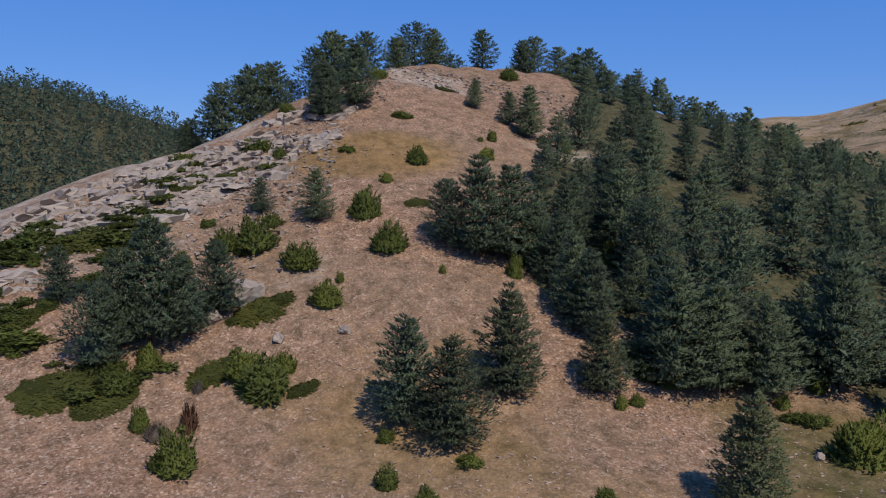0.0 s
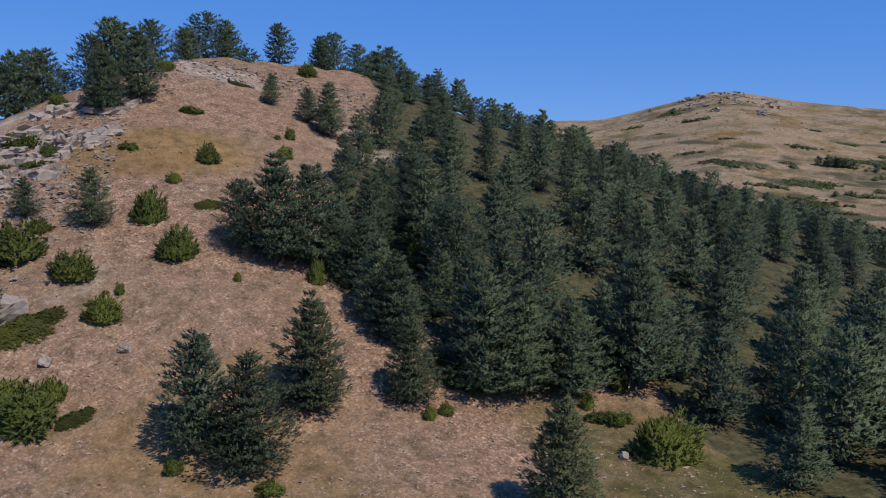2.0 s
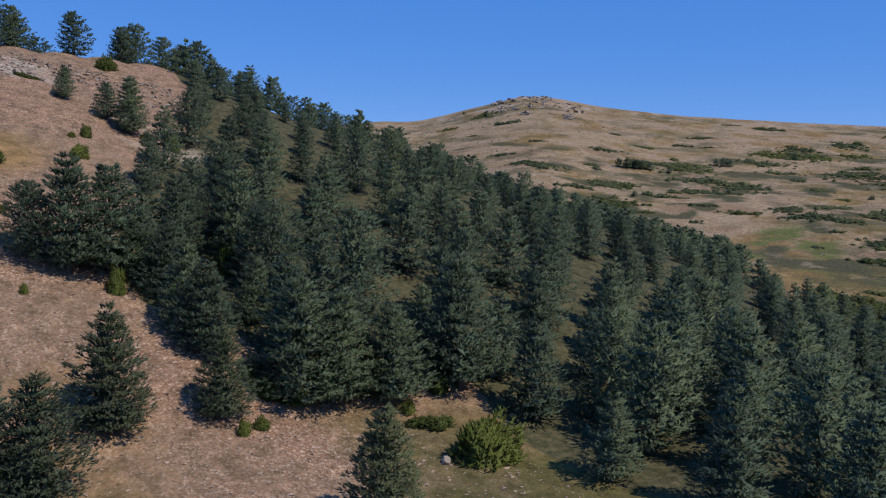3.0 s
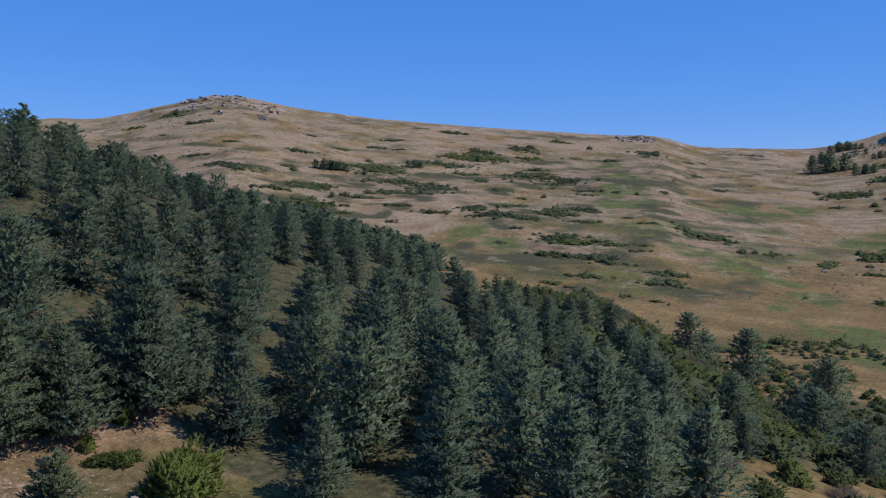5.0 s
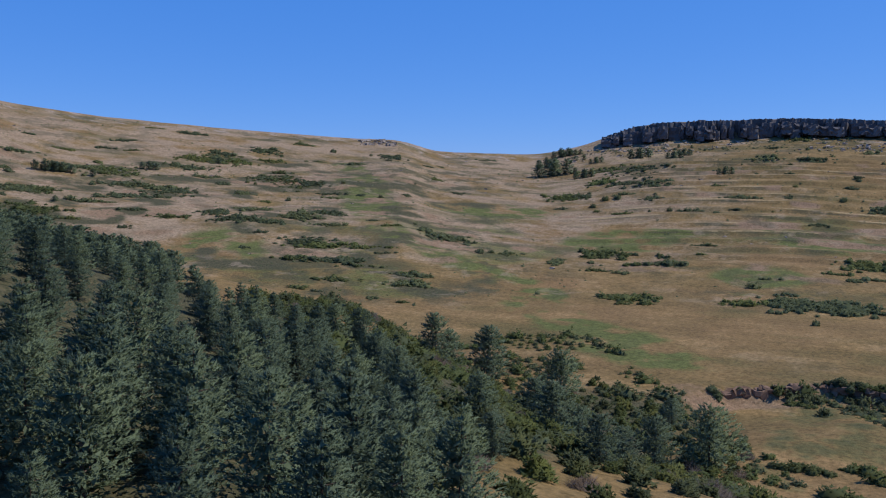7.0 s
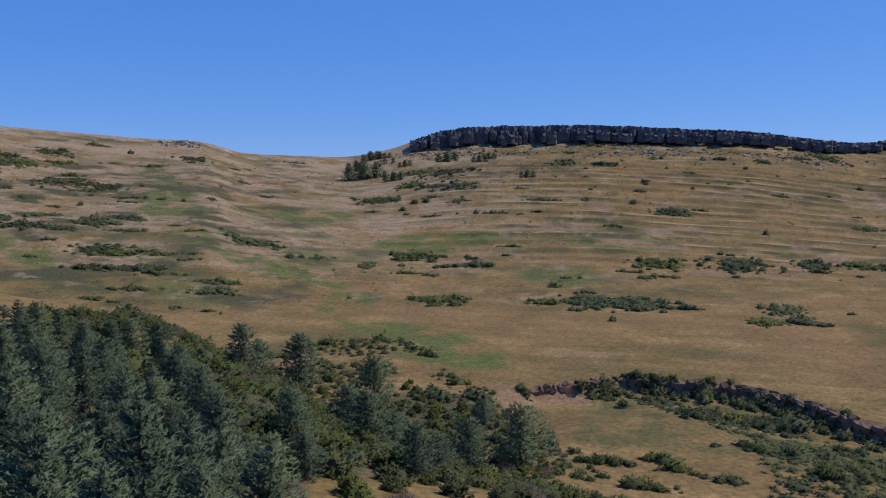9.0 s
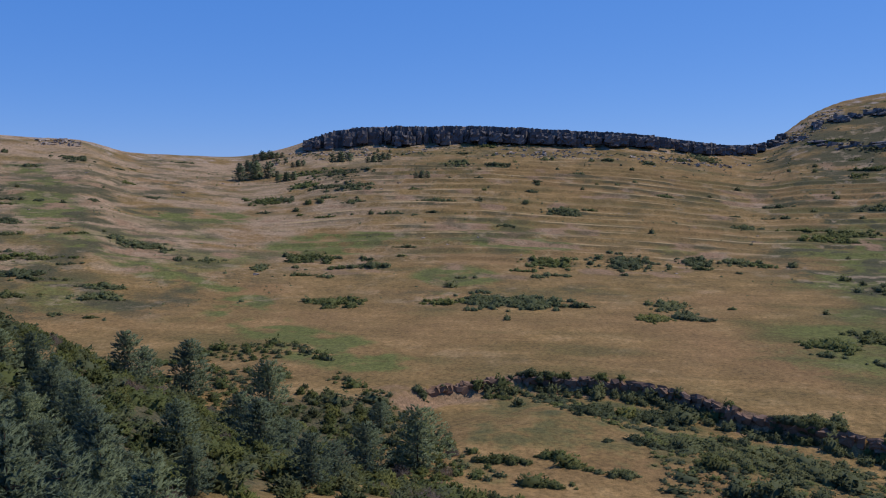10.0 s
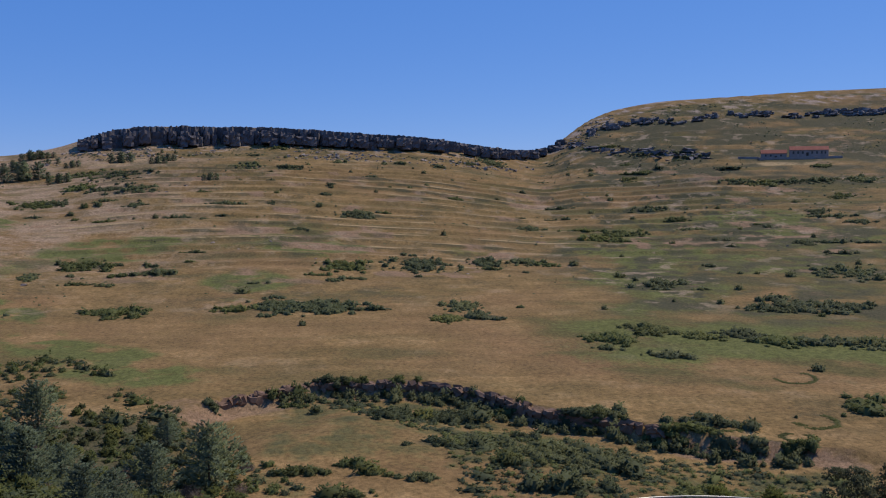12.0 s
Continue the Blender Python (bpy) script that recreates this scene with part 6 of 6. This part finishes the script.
for x0, y0, x1, y1 in ((-52, 2, -32, -6), (-32, -6, -30, -10), (-30, -10, 2, -7), (2, -7, 48, -6)):
    for n in range(max(1, int(math.hypot(x1 - x0, y1 - y0) / 4))):
        k = max(1, int(math.hypot(x1 - x0, y1 - y0) / 4))
        ax, ay, bx, by = x0 + (x1 - x0) * n / k, y0 + (y1 - y0) * n / k, x0 + (x1 - x0) * (n + 1) / k, y0 + (y1 - y0) * (n + 1) / k
        p = facing @ Vector(((ax + bx) / 2, (ay + by) / 2, 0))
        o = part("wall_length", mesh_of("wall_length", *block_shape(110 + n, (3, 1, 2), 0.08), M_WALL), yard)
        o.matrix_basis = pose(p.x, p.y, float(height(p.x, p.y)) + 0.6, 0, 0, -farm_az + math.degrees(math.atan2(by - ay, bx - ax))) @ Matrix.Diagonal((math.hypot(bx - ax, by - ay) * 1.15, 1.0, 3.2, 1))
tagged(yard, "dry stone wall round the farm terrace", "wall")


# ---- the road's crash barrier on the bank below ----
def crash_barrier():
    pts = [Vector(p) for p in RAIL]
    line = []
    for i in range(len(pts) - 1):
        a, b, c, d = pts[max(i - 1, 0)], pts[i], pts[i + 1], pts[min(i + 2, len(pts) - 1)]
        for s in range(8):
            t = s / 8
            line.append(0.5 * ((2 * b) + (c - a) * t + (2 * a - 5 * b + 4 * c - d) * t * t + (3 * b - a - 3 * c + d) * t ** 3))
    line.append(pts[-1])
    root = new("crash_barrier")
    profile = [(0, 0.44), (0.08, 0.47), (0.08, 0.54), (0, 0.58), (0.0, 0.62), (0.08, 0.66), (0.08, 0.73), (0, 0.76), (-0.02, 0.75), (-0.02, 0.45)]
    vs, fs = [], []
    for i, p in enumerate(line):
        w = (line[min(i + 1, len(line) - 1)] - line[max(i - 1, 0)]).normalized()
        side = Vector((w.y, -w.x, 0)).normalized()
        vs += [tuple(p + side * u + Vector((0, 0, v))) for u, v in profile]
        if i:
            k = len(profile)
            fs += [((i - 1) * k + j, (i - 1) * k + (j + 1) % k, i * k + (j + 1) % k, i * k + j) for j in range(k)]
    part("rail", mesh_of("rail", vs, fs, M_ZINC), root)
    post = mesh_of("post", *box(-0.06, 0.06, -0.05, 0.05, -0.6, 0.72), M_ZINC)
    for p in line[::4]:
        o = part("post", post, root)
        o.matrix_basis = Matrix.Translation(p + Vector((-0.1, 0, 0)))
    return tagged(root, "curved galvanised steel crash barrier on the grass bank", "barrier")


crash_barrier()
